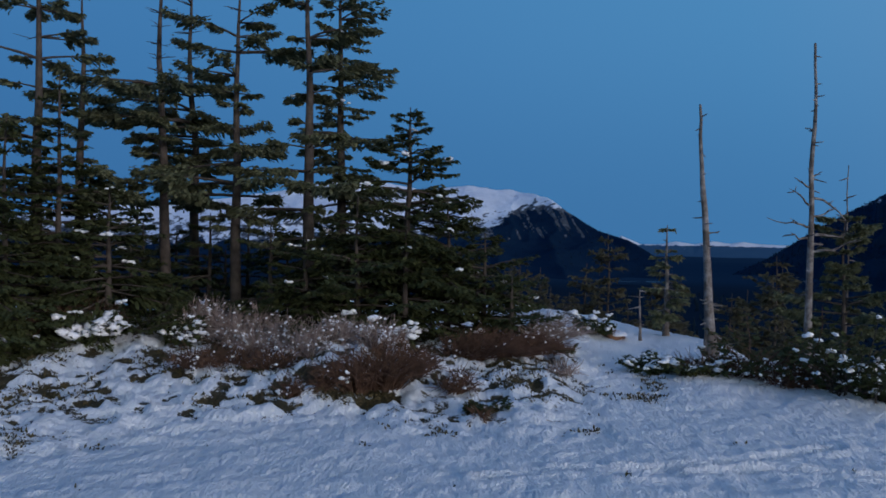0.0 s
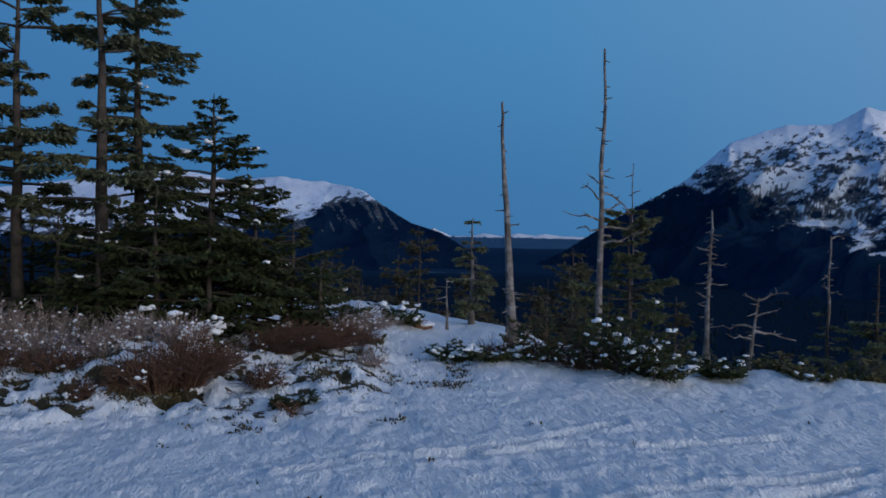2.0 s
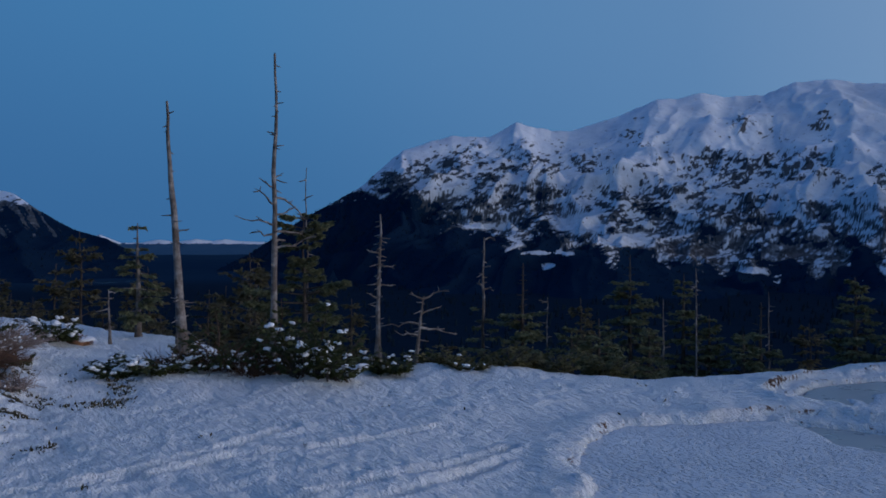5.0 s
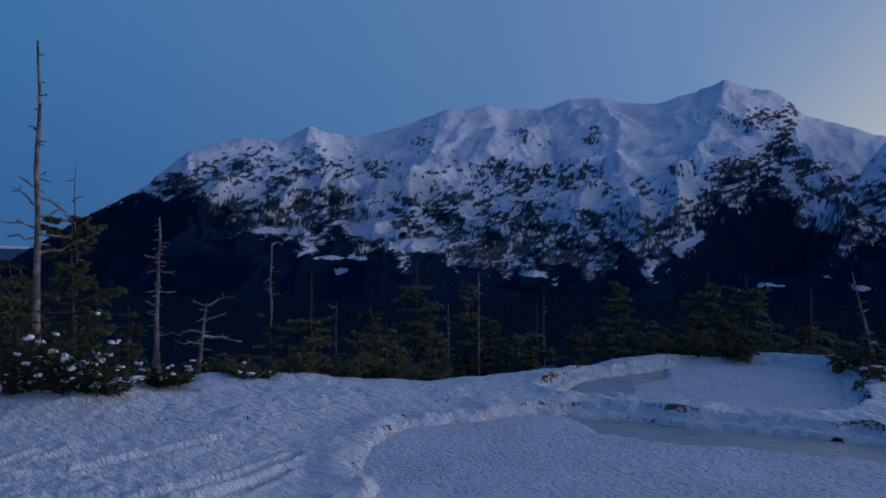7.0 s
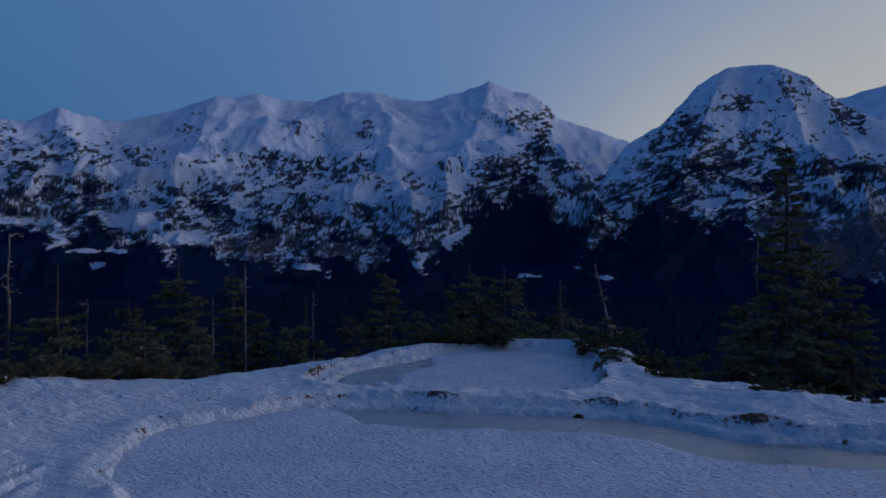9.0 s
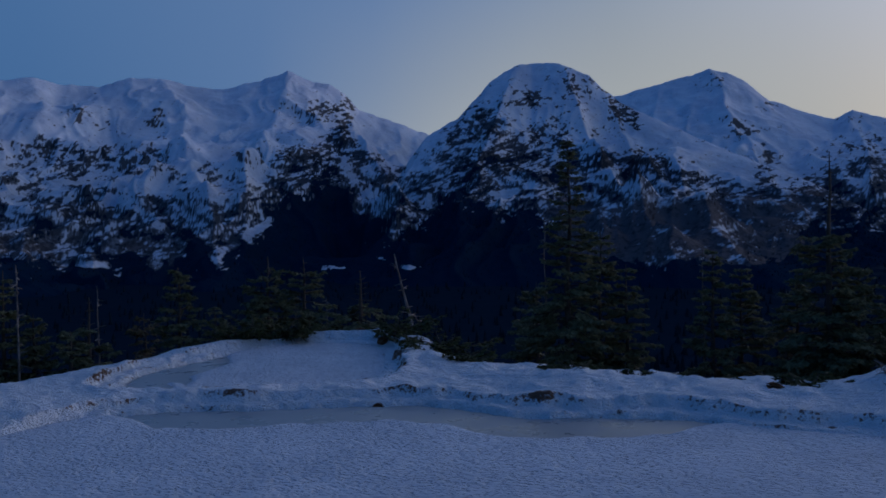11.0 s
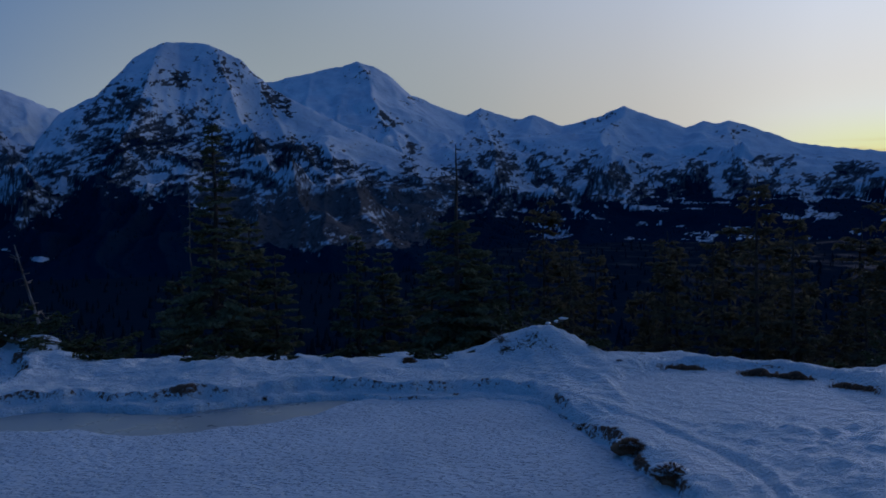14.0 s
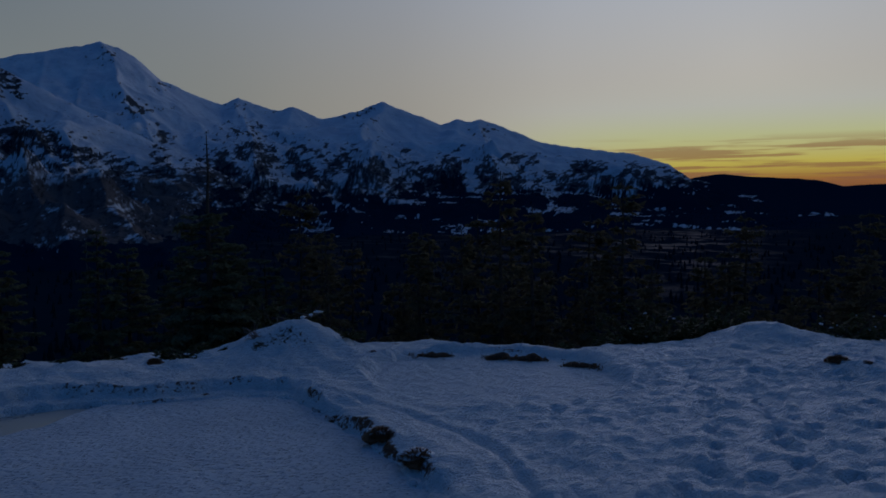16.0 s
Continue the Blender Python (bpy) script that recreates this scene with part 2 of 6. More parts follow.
def mountain_material(name, brush):
    m, t, b = material(name)
    n1, n2 = grain(t, 0.010, 8, 0.65), grain(t, 0.05, 8, 0.7)
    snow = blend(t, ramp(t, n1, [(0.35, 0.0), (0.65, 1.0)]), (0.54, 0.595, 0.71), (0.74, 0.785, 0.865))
    thin = calc(t, "MULTIPLY", attr(t, "thin"), ramp(t, n2, [(0.35, 0.05), (0.65, 0.5)]))
    snow = blend(t, thin, snow, (0.24, 0.25, 0.27))
    rock = blend(t, n2, (0.030, 0.033, 0.040), (0.11, 0.105, 0.105))
    # woods tinted blue in the base colour, standing in for aerial haze
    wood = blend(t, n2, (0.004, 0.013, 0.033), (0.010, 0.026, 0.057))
    r = ramp(t, calc(t, "ADD", calc(t, "MULTIPLY", calc(t, "SUBTRACT", n2, 0.5), 0.7), attr(t, "rock")), [(0.42, 0.0), (0.62, 0.95)])
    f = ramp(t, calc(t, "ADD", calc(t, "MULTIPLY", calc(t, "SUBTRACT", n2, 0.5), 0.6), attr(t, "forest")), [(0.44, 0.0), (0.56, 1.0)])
    s = ramp(t, calc(t, "ADD", calc(t, "MULTIPLY", calc(t, "SUBTRACT", n2, 0.5), 1.6), attr(t, "brush")), [(0.14, 0.0), (0.55, 1.0)])
    c = blend(t, r, snow, rock)
    c = blend(t, calc(t, "MULTIPLY", s, 0.9), c, brush)
    tuft = calc(t, "ADD", calc(t, "MULTIPLY", calc(t, "SUBTRACT", grain(t, 0.08, 5, 0.65), 0.5), 1.05), attr(t, "scrub"))
    c = blend(t, ramp(t, tuft, [(0.36, 0.0), (0.54, 0.70), (0.78, 0.95)]), c, blend(t, n2, (0.010, 0.017, 0.026), (0.042, 0.050, 0.062)))
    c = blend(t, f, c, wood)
    t.links.new(c, b.inputs["Base Color"])
    b.inputs["Roughness"].default_value = 0.8
    b.inputs["Specular IOR Level"].default_value = 0.0
    bump(t, b, grain(t, 0.03, 7, 0.6), 0.45, 10.0)
    return m


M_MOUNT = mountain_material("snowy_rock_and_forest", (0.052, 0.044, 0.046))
# far range: below the snow its base colour is distance haze, painted blue
M_FAR, t, b = material("hazy_snowy_range")
far_haze = ramp(t, calc(t, "ADD", attr(t, "forest"), calc(t, "MULTIPLY", calc(t, "SUBTRACT", grain(t, 0.01, 5), 0.5), 0.5)), [(0.35, 0.0), (0.65, 1.0)])
t.links.new(blend(t, far_haze, (0.62, 0.64, 0.70), blend(t, grain(t, 0.006, 4), (0.030, 0.075, 0.14), (0.05, 0.10, 0.165))), b.inputs["Base Color"])
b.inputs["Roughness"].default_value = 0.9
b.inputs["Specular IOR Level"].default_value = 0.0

M_FOREST.node_tree.nodes["Principled BSDF"].inputs["Specular IOR Level"].default_value = 0.0


def let_light_through(m, share):
    """Thin leaves pass some of the light that falls on their far side."""
    t = m.node_tree
    b = t.nodes["Principled BSDF"]
    thin_leaf = node(t, "ShaderNodeBsdfTranslucent", {0: b.inputs["Base Color"].links[0].from_socket})
    both = node(t, "ShaderNodeMixShader", {0: share, 1: b.outputs[0], 2: thin_leaf.outputs[0]})
    t.links.new(both.outputs[0], t.nodes["Material Output"].inputs[0])


let_light_through(M_OLIVE, 0.45)
let_light_through(M_LICHEN, 0.25)
let_light_through(M_NEEDLE, 0.25)
let_light_through(M_HEMLOCK, 0.3)


# ---- smooth random fields ----
def lattice(ix, iy, seed):
    n = (ix.astype(np.int64) * 374761393 + iy.astype(np.int64) * 668265263 + seed * 974711) & 0x7FFFFFFF
    n = ((n ^ (n >> 13)) * 1274126177) & 0x7FFFFFFF
    return ((n ^ (n >> 16)) & 0xFFFFFF) / float(0xFFFFFF)


def field(x, y, seed=0):
    """Value noise, -1 to 1."""
    x, y = np.asarray(x, float), np.asarray(y, float)
    ix, iy = np.floor(x), np.floor(y)
    u, v = x - ix, y - iy
    u, v = u * u * u * (u * (u * 6 - 15) + 10), v * v * v * (v * (v * 6 - 15) + 10)
    a, b_ = lattice(ix, iy, seed), lattice(ix + 1, iy, seed)
    c_, d = lattice(ix, iy + 1, seed), lattice(ix + 1, iy + 1, seed)
    return 2 * (a + (b_ - a) * u + (c_ - a) * v + (a - b_ - c_ + d) * u * v) - 1


def fbm(x, y, octaves=4, seed=0, gain=0.5):
    total, amp, norm = 0, 1.0, 0.0
    for k in range(octaves):
        total = total + amp * field(x * 2 ** k + 17.3 * k, y * 2 ** k - 9.1 * k, seed + k)
        norm, amp = norm + amp, amp * gain
    return total / norm


def ridged(x, y, octaves=4, seed=0):
    total, amp, norm = 0, 1.0, 0.0
    for k in range(octaves):
        total = total + amp * (1 - np.abs(field(x * 2 ** k + 5.7 * k, y * 2 ** k + 3.3 * k, seed + k)) * 2)
        norm, amp = norm + amp, amp * 0.5
    return total / norm


def step(a, b_, x):
    u = np.clip((np.asarray(x, float) - a) / (b_ - a), 0, 1)
    return u * u * (3 - 2 * u)


def mesh_of(name, verts, faces, mat, attrs=None, smooth=True):
    """A mesh from arrays; faces are an (n, 3) or (n, 4) array, or a list of such."""
    verts = np.asarray(verts, np.float32)
    groups = [np.asarray(f, np.int32) for f in (faces if isinstance(faces, list) else [faces]) if len(f)]
    loops = np.concatenate([g.ravel() for g in groups])
    sizes = np.concatenate([np.full(len(g), g.shape[1], np.int32) for g in groups])
    me = bpy.data.meshes.new(name)
    me.vertices.add(len(verts))
    me.vertices.foreach_set("co", verts.ravel())
    me.loops.add(len(loops))
    me.loops.foreach_set("vertex_index", loops)
    me.polygons.add(len(sizes))
    me.polygons.foreach_set("loop_start", np.r_[0, np.cumsum(sizes)[:-1]].astype(np.int32))
    me.update(calc_edges=True)
    me.polygons.foreach_set("use_smooth", np.full(len(sizes), smooth))
    for key, values in (attrs or {}).items():
        me.attributes.new(key, "FLOAT", "POINT").data.foreach_set("value", np.asarray(values, np.float32).ravel())
    me.materials.append(mat)
    me.update()
    return me


def grid_faces(rows, cols, closed=False):
    i = np.arange(rows - 1)[:, None] * cols
    j = np.arange(cols if closed else cols - 1)[None, :]
    k = (j + 1) % cols
    return np.stack([i + j, i + k, i + cols + k, i + cols + j], -1).reshape(-1, 4)


# ---- the plan of the bog: ponds, rim, tracks ----
POND_1 = [(4.35, 4.25), (4.67, 4.65), (5.10, 5.02), (5.50, 5.26), (5.95, 5.40), (6.30, 5.24), (6.83, 5.0), (7.40, 4.68), (7.74, 4.18), (7.85, 3.55), (8.02, 3.0), (8.18, 2.45),
          (8.30, 1.80), (8.14, 1.24), (7.90, 0.72), (7.95, 0.2), (8.02, -0.5), (7.92, -0.95), (7.62, -1.4), (7.45, -2.0), (7.12, -2.48), (6.5, -2.53), (5.7, -2.56), (5.0, -2.46),
          (4.4, -2.39), (3.3, -1.9), (2.4, -0.7), (2.2, 0.8), (2.6, 2.2), (3.4, 3.3)]
POND_2 = [(8.43, 5.15), (8.92, 5.46), (9.7, 5.67), (10.65, 5.48), (11.45, 5.22), (12.3, 4.6), (12.5, 3.9), (12.15, 3.3), (11.2, 2.94),
          (9.72, 2.62), (9.05, 2.84), (8.82, 3.42), (8.58, 4.02), (8.42, 4.75)]
POND_3 = [(7.6, -3.6), (8.05, -4.35), (7.75, -5.1), (7.3, -5.45), (6.5, -5.6), (5.7, -5.2), (5.5, -4.4), (6.0, -3.6), (6.9, -3.35)]
# azimuth in degrees and distance at which the flat ground breaks off
RIM = [(-180, 20), (-60, 18), (-30, 17), (5, 16), (12, 15), (18, 13), (22, 10.8), (27, 9.2), (33, 9.0), (40, 8.95), (50, 10.0), (58, 11.0),
       (62, 11.8), (68, 12.4), (75.5, 12.8), (78, 11.7), (80, 10.5), (86, 9.7), (96, 9.3), (103, 9.4), (110, 9.7), (119, 9.35), (129, 9.2),
       (137, 9.8), (142, 10.8), (149, 10.5), (180, 20)]
TRACKS = [([(0.3, 5.75), (0.8, 6.03), (1.2, 6.02), (1.54, 6.08), (2.0, 6.24), (2.4, 6.42), (3.2, 6.8)], 0.055),
          ([(1.2, 5.9), (2.05, 6.04), (2.5, 6.16), (2.95, 6.0), (3.4, 6.03), (3.9, 6.1), (4.36, 6.11)], 0.05),
          ([(2.2, 4.8), (2.6, 4.98), (3.0, 5.02), (3.4, 5.04), (3.75, 5.06), (4.1, 5.2), (4.46, 5.33)], 0.055),
          ([(2.6, 4.6), (3.1, 4.72), (3.6, 4.85), (4.1, 5.0)], 0.045),
          ([(7.3, -2.7), (7.0, -2.75), (6.53, -2.92), (5.87, -3.07), (5.4, -3.15), (4.9, -3.17), (4.42, -3.06), (4.0, -2.93), (3.6, -2.75)], 0.03),
          ([(5.02, -5.55), (4.43, -4.92), (3.93, -4.38), (3.53, -3.94), (3.2, -3.5)], 0.014), ([(4.6, -5.7), (4.09, -5.16), (3.64, -4.71), (3.29, -4.41)], 0.012)]
PRINTS = [(5.02, -5.55), (4.7, -5.2), (4.43, -4.92), (4.15, -4.62), (3.93, -4.38), (3.7, -4.15), (3.53, -3.94), (4.45, -5.52), (4.09, -5.16),
          (3.85, -4.92), (3.64, -4.71), (3.29, -4.41), (4.95, -6.04), (5.46, -5.9), (5.71, -6.73), (5.31, -6.58), (5.33, -7.28), (5.33, -7.83),
          (4.9, -7.92), (4.36, -6.53), (3.98, -6.24), (3.25, -4.02), (3.44, -3.54), (3.02, -4.47), (3.03, -4.82), (3.77, -5.23), (4.6, -6.9),
          (4.2, -6.9), (3.6, -5.7), (3.3, -5.4), (4.75, -7.0), (3.9, -5.75)]
# mounds: x, y, height, radius
MOUNDS = [(8.85, -3.25, 0.27, 0.46), (8.95, -2.75, 0.12, 0.55), (8.62, -3.62, 0.08, 0.36), (6.6, -8.3, 0.15, 0.5), (9.2, 9.0, 0.05, 1.2), (11.8, 5.75, 0.10, 0.7), (12.8, 4.4, 0.10, 0.6),
          (-3.9, 10.6, 0.25, 0.7), (-0.9, 9.1, 0.22, 0.7), (-1.6, 8.6, 0.12, 0.6), (3.0, 9.6, 0.16, 0.9), (5.5, 9.1, 0.13, 0.55), (6.2, 8.7, 0.12, 0.5), (6.9, 8.2, 0.12, 0.5), (4.2, 8.6, 0.12, 0.6),
          (8.9, -1.0, 0.10, 0.5), (9.2, 0.3, 0.10, 0.6), (11.7, 2.5, 0.16, 0.55), (10.5, 2.2, 0.10, 0.5), (12.9, 3.3, 0.12, 0.5),
          (6.55, -2.84, 0.07, 0.22), (5.95, -2.88, 0.08, 0.26), (5.25, -2.86, 0.09, 0.28), (4.6, -2.82, 0.09, 0.3), (4.75, -7.45, 0.10, 0.35)]


def smooth_loop(pts, n=6):
    """Catmull-Rom through a closed loop."""
    p = np.array(pts, float)
    a, b_, c_, d = np.roll(p, 1, 0), p, np.roll(p, -1, 0), np.roll(p, -2, 0)
    out = []
    for u in np.arange(n) / n:
        out.append(0.5 * (2 * b_ + (c_ - a) * u + (2 * a - 5 * b_ + 4 * c_ - d) * u ** 2 + (3 * b_ - a - 3 * c_ + d) * u ** 3))
    return np.stack(out, 1).reshape(-1, 2)


def path_distance(x, y, pts, closed=False):
    """Distance to a polyline; for a closed one negative inside."""
    p = np.array(pts, float)
    q = np.roll(p, -1, 0) if closed else p[1:]
    best, inside = np.full(x.shape, 1e9), np.zeros(x.shape, bool)
    for (ax, ay), (bx, by) in zip(p, q):
        dx, dy = bx - ax, by - ay
        u = np.clip(((x - ax) * dx + (y - ay) * dy) / (dx * dx + dy * dy + 1e-12), 0, 1)
        best = np.minimum(best, np.hypot(x - ax - u * dx, y - ay - u * dy))
        if closed:
            inside ^= ((ay > y) != (by > y)) & (x < (bx - ax) * (y - ay) / (by - ay + 1e-12) + ax)
    return np.where(inside, -best, best) if closed else best


LOOPS = [smooth_loop(p) for p in (POND_1, POND_2, POND_3)]
FLOOR = -60.0


def ground(x, y, full=False):
    """Height of the ground; with full also the cover of heath, sedge and woodland."""
    x, y = np.atleast_1d(np.asarray(x, float)), np.atleast_1d(np.asarray(y, float))
    r, az = np.hypot(x, y), np.degrees(np.arctan2(x, y))
    rim = np.interp(az, *np.array(RIM, float).T) - 0.7 * step(14, 24, az) * (1 - 0.8 * step(50, 58, az) * step(80, 77, az)) + 0.25 * field(az * 0.35, az * 0 + 2.5, 3)
    fade = 1 - step(25, 60, r)
    z = 0.13 + fade * (0.035 * fbm(x * 0.45, y * 0.45, 3, 5) + 0.022 * fbm(x * 1.7, y * 1.7, 3, 8))
    calm = 1 - 0.62 * step(108, 124, az)
    z = z + fade * (1 + 0.3 * step(108, 124, az)) * (0.022 * fbm(x * 6, y * 6, 3, 12) + 0.009 * field(x * 17, y * 17, 14))
    z = z + fade * calm * (0.042 * fbm(x * 2.2, y * 2.0, 4, 15) + (0.020 - 0.006 * step(112, 126, az)) * ridged(x * 4.6 + 0.3 * field(x, y, 18), y * 2.2, 3, 16) + 0.018 * field(x * 12, y * 6, 17)) * step(45, 80, az)
    # the bank below the trees and the trail that climbs beside it
    z = z + 0.30 * step(7.2, 11, r) * step(15, 4, az) * (1 - step(100, 170, -az))
    z = z + 0.16 * step(8.5, 13, r) * step(2, 12, az) * step(24, 18, az)
    for mx, my, mh, mr in MOUNDS:
        z = z + mh * np.exp(-(((x - mx) ** 2 + (y - my) ** 2) / mr ** 2) * (1 + 0.3 * field(x * 1.5, y * 1.5, 4)))
    # rough tussocks on the bank
    rough = step(6.3, 8.2, r + 0.5 * field(x, y, 31)) * step(14, 7, az) * (1 - step(60, 120, -az)) * fade
    z = z + rough * (0.10 * fbm(x * 2.6, y * 2.6, 3, 21) + 0.075 * np.maximum(fbm(x * 7, y * 7, 2, 25), -0.3))
    # the slope beyond the rim, down to the valley
    u = np.maximum(r - rim, 0)
    u = np.maximum(u - 1.1 * step(25, 29, az) * step(54, 40, az), 0)
    fall = np.where(u < 4, 0.052 * u * u, 0.052 * 16 + 0.40 * (u - 4))
    low = FLOOR + 2.5 * fbm(x / 160, y / 160, 3, 41)
    slope = z - fall + step(3, 14, u) * (0.35 * fbm(x / 3, y / 3, 3, 44) + np.minimum(u / 30, 3) * fbm(x / 25, y / 25, 3, 46))
    z = np.maximum(slope, low) + 2.0 * np.exp(-np.abs(slope - low) / 4.0) * (u > 30)
    near = r < 22
    heath, sedge = np.zeros(x.shape), np.zeros(x.shape)
    late = 3.0 * step(24, 29, az) * step(45, 39, az)
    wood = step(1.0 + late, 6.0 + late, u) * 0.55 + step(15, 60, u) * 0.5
    if near.any():
        xn, yn, zn = x[near], y[near], z[near]
        wob = 0.05 * fbm(xn * 3.3, yn * 3.3, 3, 52)
        hn, sn = np.zeros(xn.shape), np.zeros(xn.shape)
        for k, loop in enumerate(LOOPS):
            d = path_distance(xn, yn, loop, True) + wob
            if k < 2:
                lip = 0.034 * np.exp(-((d - 0.28) / 0.24) ** 2) * (1 + 0.7 * fbm(xn * 2.2, yn * 2.2, 2, 55))
                knob = 0.035 * np.exp(-((d - 0.12) / 0.10) ** 2) * np.maximum(fbm(xn * 4.5, yn * 4.5, 2, 57), 0) * 2
                crumb = 0.062 * np.exp(-((d - 0.14) / 0.13) ** 2) * (fbm(xn * 8, yn * 8, 3, 54) - 0.1)
                shore = step(-0.02, 0.06, d + 0.05 * fbm(xn * 7, yn * 7, 2, 56))
                # a low shelf at the ice, then a small steep face up to the level snow
                ledge = 0.07 + 0.17 * step(6.6, 7.5, xn) + (0.06 + 0.07 * step(6.6, 7.5, xn)) * fbm(xn * 1.4, yn * 1.4, 3, 53) + 0.05 * field(xn * 6, yn * 6, 50)
                face = step(ledge, ledge + 0.055, d)
                east = 0.50 + 0.30 * step(6.6, 7.5, xn)
                full_ = zn * (east + (1 - east) * step(0.4, 1.6, d)) + lip + knob * 0.6 + 0.4 * crumb
                shelf = 0.040 + 0.015 * field(xn * 9, yn * 9, 49) + 0.35 * crumb
                zn = np.where(d < 1.6, (shelf * (1 - face) + full_ * face) * shore - 0.10 * (1 - shore), zn)
                # brown sedge along the face's foot, which also paints the undercut's shade
                sn = np.maximum(sn, np.exp(-((d - ledge - 0.045) / 0.05) ** 2) * (0.40 + 0.08 * step(6.6, 7.4, xn) + 0.05 * (k == 1) + 0.55 * fbm(xn * 1.9, yn * 1.9, 3, 62)))
                sn = np.maximum(sn, 0.55 * np.exp(-((d - 0.10) / 0.09) ** 2) * step(-0.05, -0.4, fbm(xn * 6, yn * 6, 3, 54)) * step(0.05, 0.35, fbm(xn * 0.9, yn * 0.9, 2, 60)))
                sn = np.maximum(sn, np.exp(-((d - 0.05) / 0.045) ** 2) * (0.36 + 0.36 * fbm(xn * 1.3, yn * 1.3, 3, 58)))
            else:
                back = np.exp(-((d - 0.16) / 0.16) ** 2) * step(-2.0, 1.5, xn - yn - 12.2) * (0.75 + 0.6 * fbm(xn * 2, yn * 2, 2, 59))
                flat = 1 - step(-0.05, 0.10, d)
                zn = zn * (1 - flat) + (0.06 + 0.012 * fbm(xn * 8, yn * 11, 3, 61)) * flat + 0.06 * back
                sn = np.maximum(sn, np.exp(-((d - 0.03) / 0.04) ** 2) * (0.30 + 0.55 * fbm(xn * 1.7, yn * 1.7, 2, 63)) * step(-1.0, 1.0, xn - yn - 12.2))
        for pts, deep in TRACKS:
            d = path_distance(xn, yn, pts) + 0.02 * field(xn * 5, yn * 5, 66)
            zn = zn - deep * np.exp(-(d / 0.045) ** 2) + 0.4 * deep * np.exp(-((d - 0.10) / 0.045) ** 2)
        for k, (px, py) in enumerate(PRINTS):
            wx_, wy_ = 0.035 * field(xn * 11, yn * 11, 68 + k), 0.035 * field(xn * 11 + 5, yn * 11, 69 + k)
            d2 = ((xn + wx_ - px) / (0.05 + 0.015 * (k % 3 == 0))) ** 2 + ((yn + wy_ - py) / (0.055 + 0.03 * (k % 2))) ** 2
            zn = zn - (0.040 + 0.014 * (k % 3)) * np.exp(-d2 ** 1.5) + 0.016 * np.exp(-((np.sqrt(d2) - 1.5) / 0.4) ** 2)
        hn = rough[near] * (0.34 + 0.40 * fbm(xn * 1.1, yn * 1.1, 3, 71) + 0.40 * step(0.05, -0.3, fbm(xn * 7, yn * 7, 2, 25)))
        # thin heath along the rim
        hn = np.maximum(hn, np.exp(-((r[near] - rim[near] - 0.1) / 0.35) ** 2) * (0.22 + 0.35 * fbm(xn * 1.3, yn * 1.3, 2, 73)))
        for hx_, hy_, hr_ in ((9.0, -3.75, 0.32), (9.15, -3.4, 0.3), (8.6, -2.75, 0.18), (9.3, 0.2, 0.22), (9.35, -0.5, 0.25), (9.2, -1.9, 0.25)):
            hn = np.maximum(hn, 0.62 * np.exp(-((xn - hx_) ** 2 + (yn - hy_) ** 2) / hr_ ** 2) + 0.15 * field(xn * 6, yn * 6, 91) - 0.1)
        z[near], heath[near], sedge[near] = zn, hn, sn
    if not full:
        return z
    bog = step(97, 108, az) * step(146, 132, az) * step(380, 800, r)
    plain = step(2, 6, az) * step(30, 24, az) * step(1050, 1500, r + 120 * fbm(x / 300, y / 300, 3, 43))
    return z, heath, sedge, wood, bog, plain


# ---- ground: one sheet out to the horizon ----
az_cols = np.radians(np.r_[np.arange(-36, 156, 0.22), np.arange(156, 324, 4.0)])
radii = np.r_[np.arange(0.12, 3.85, 0.12), np.arange(3.9, 13.6, 0.042), np.arange(13.65, 18, 0.12), np.geomspace(18.2, 4900, 90)]
gr, ga = np.meshgrid(radii, az_cols, indexing="ij")
gx, gy = (gr * np.sin(ga)).ravel(), (gr * np.cos(ga)).ravel()
gz, g_heath, g_sedge, g_wood, g_bog, g_plain = ground(gx, gy, True)
faces = grid_faces(len(radii), len(az_cols), True)[:, ::-1]
hub = len(gx)
ring = np.arange(len(az_cols))
cap = np.stack([np.full(len(ring), hub), (ring + 1) % len(ring), ring], -1)
verts = np.r_[np.c_[gx, gy, gz], [[0, 0, float(ground(0, 0)[0])]]]
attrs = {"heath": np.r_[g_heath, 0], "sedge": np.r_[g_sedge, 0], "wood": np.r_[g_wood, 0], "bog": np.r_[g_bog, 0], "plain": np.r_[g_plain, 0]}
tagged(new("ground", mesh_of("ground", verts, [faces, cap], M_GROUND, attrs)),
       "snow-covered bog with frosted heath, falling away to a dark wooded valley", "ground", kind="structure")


# ---- frozen ponds: grey ice with a wind-rippled sheet of snow on it ----
def flat_disc(name, loop, z, mat, relief=0.0, cell=0.05):
    """A level sheet inside a loop, thinned to nothing at its edge."""
    lo, hi = loop.min(0) - 0.05, loop.max(0) + 0.05
    xs, ys = np.arange(lo[0], hi[0], cell), np.arange(lo[1], hi[1], cell)
    px, py = np.meshgrid(xs, ys)
    px, py = px.ravel(), py.ravel()
    d = path_distance(px, py, loop, True)
    pz = z + relief * (fbm(px * 5, py * 8, 3, 91) + 0.5 * field(px * 14, py * 20, 95)) * step(0, -0.2, d) - 0.03 * step(-0.06, 0.03, d)
    quads = grid_faces(len(ys), len(xs))
    keep = (d[quads] < 0.04).all(1)
    used, back = np.unique(quads[keep], return_inverse=True)
    return mesh_of(name, np.c_[px, py, pz][used], back.reshape(-1, 4), mat)


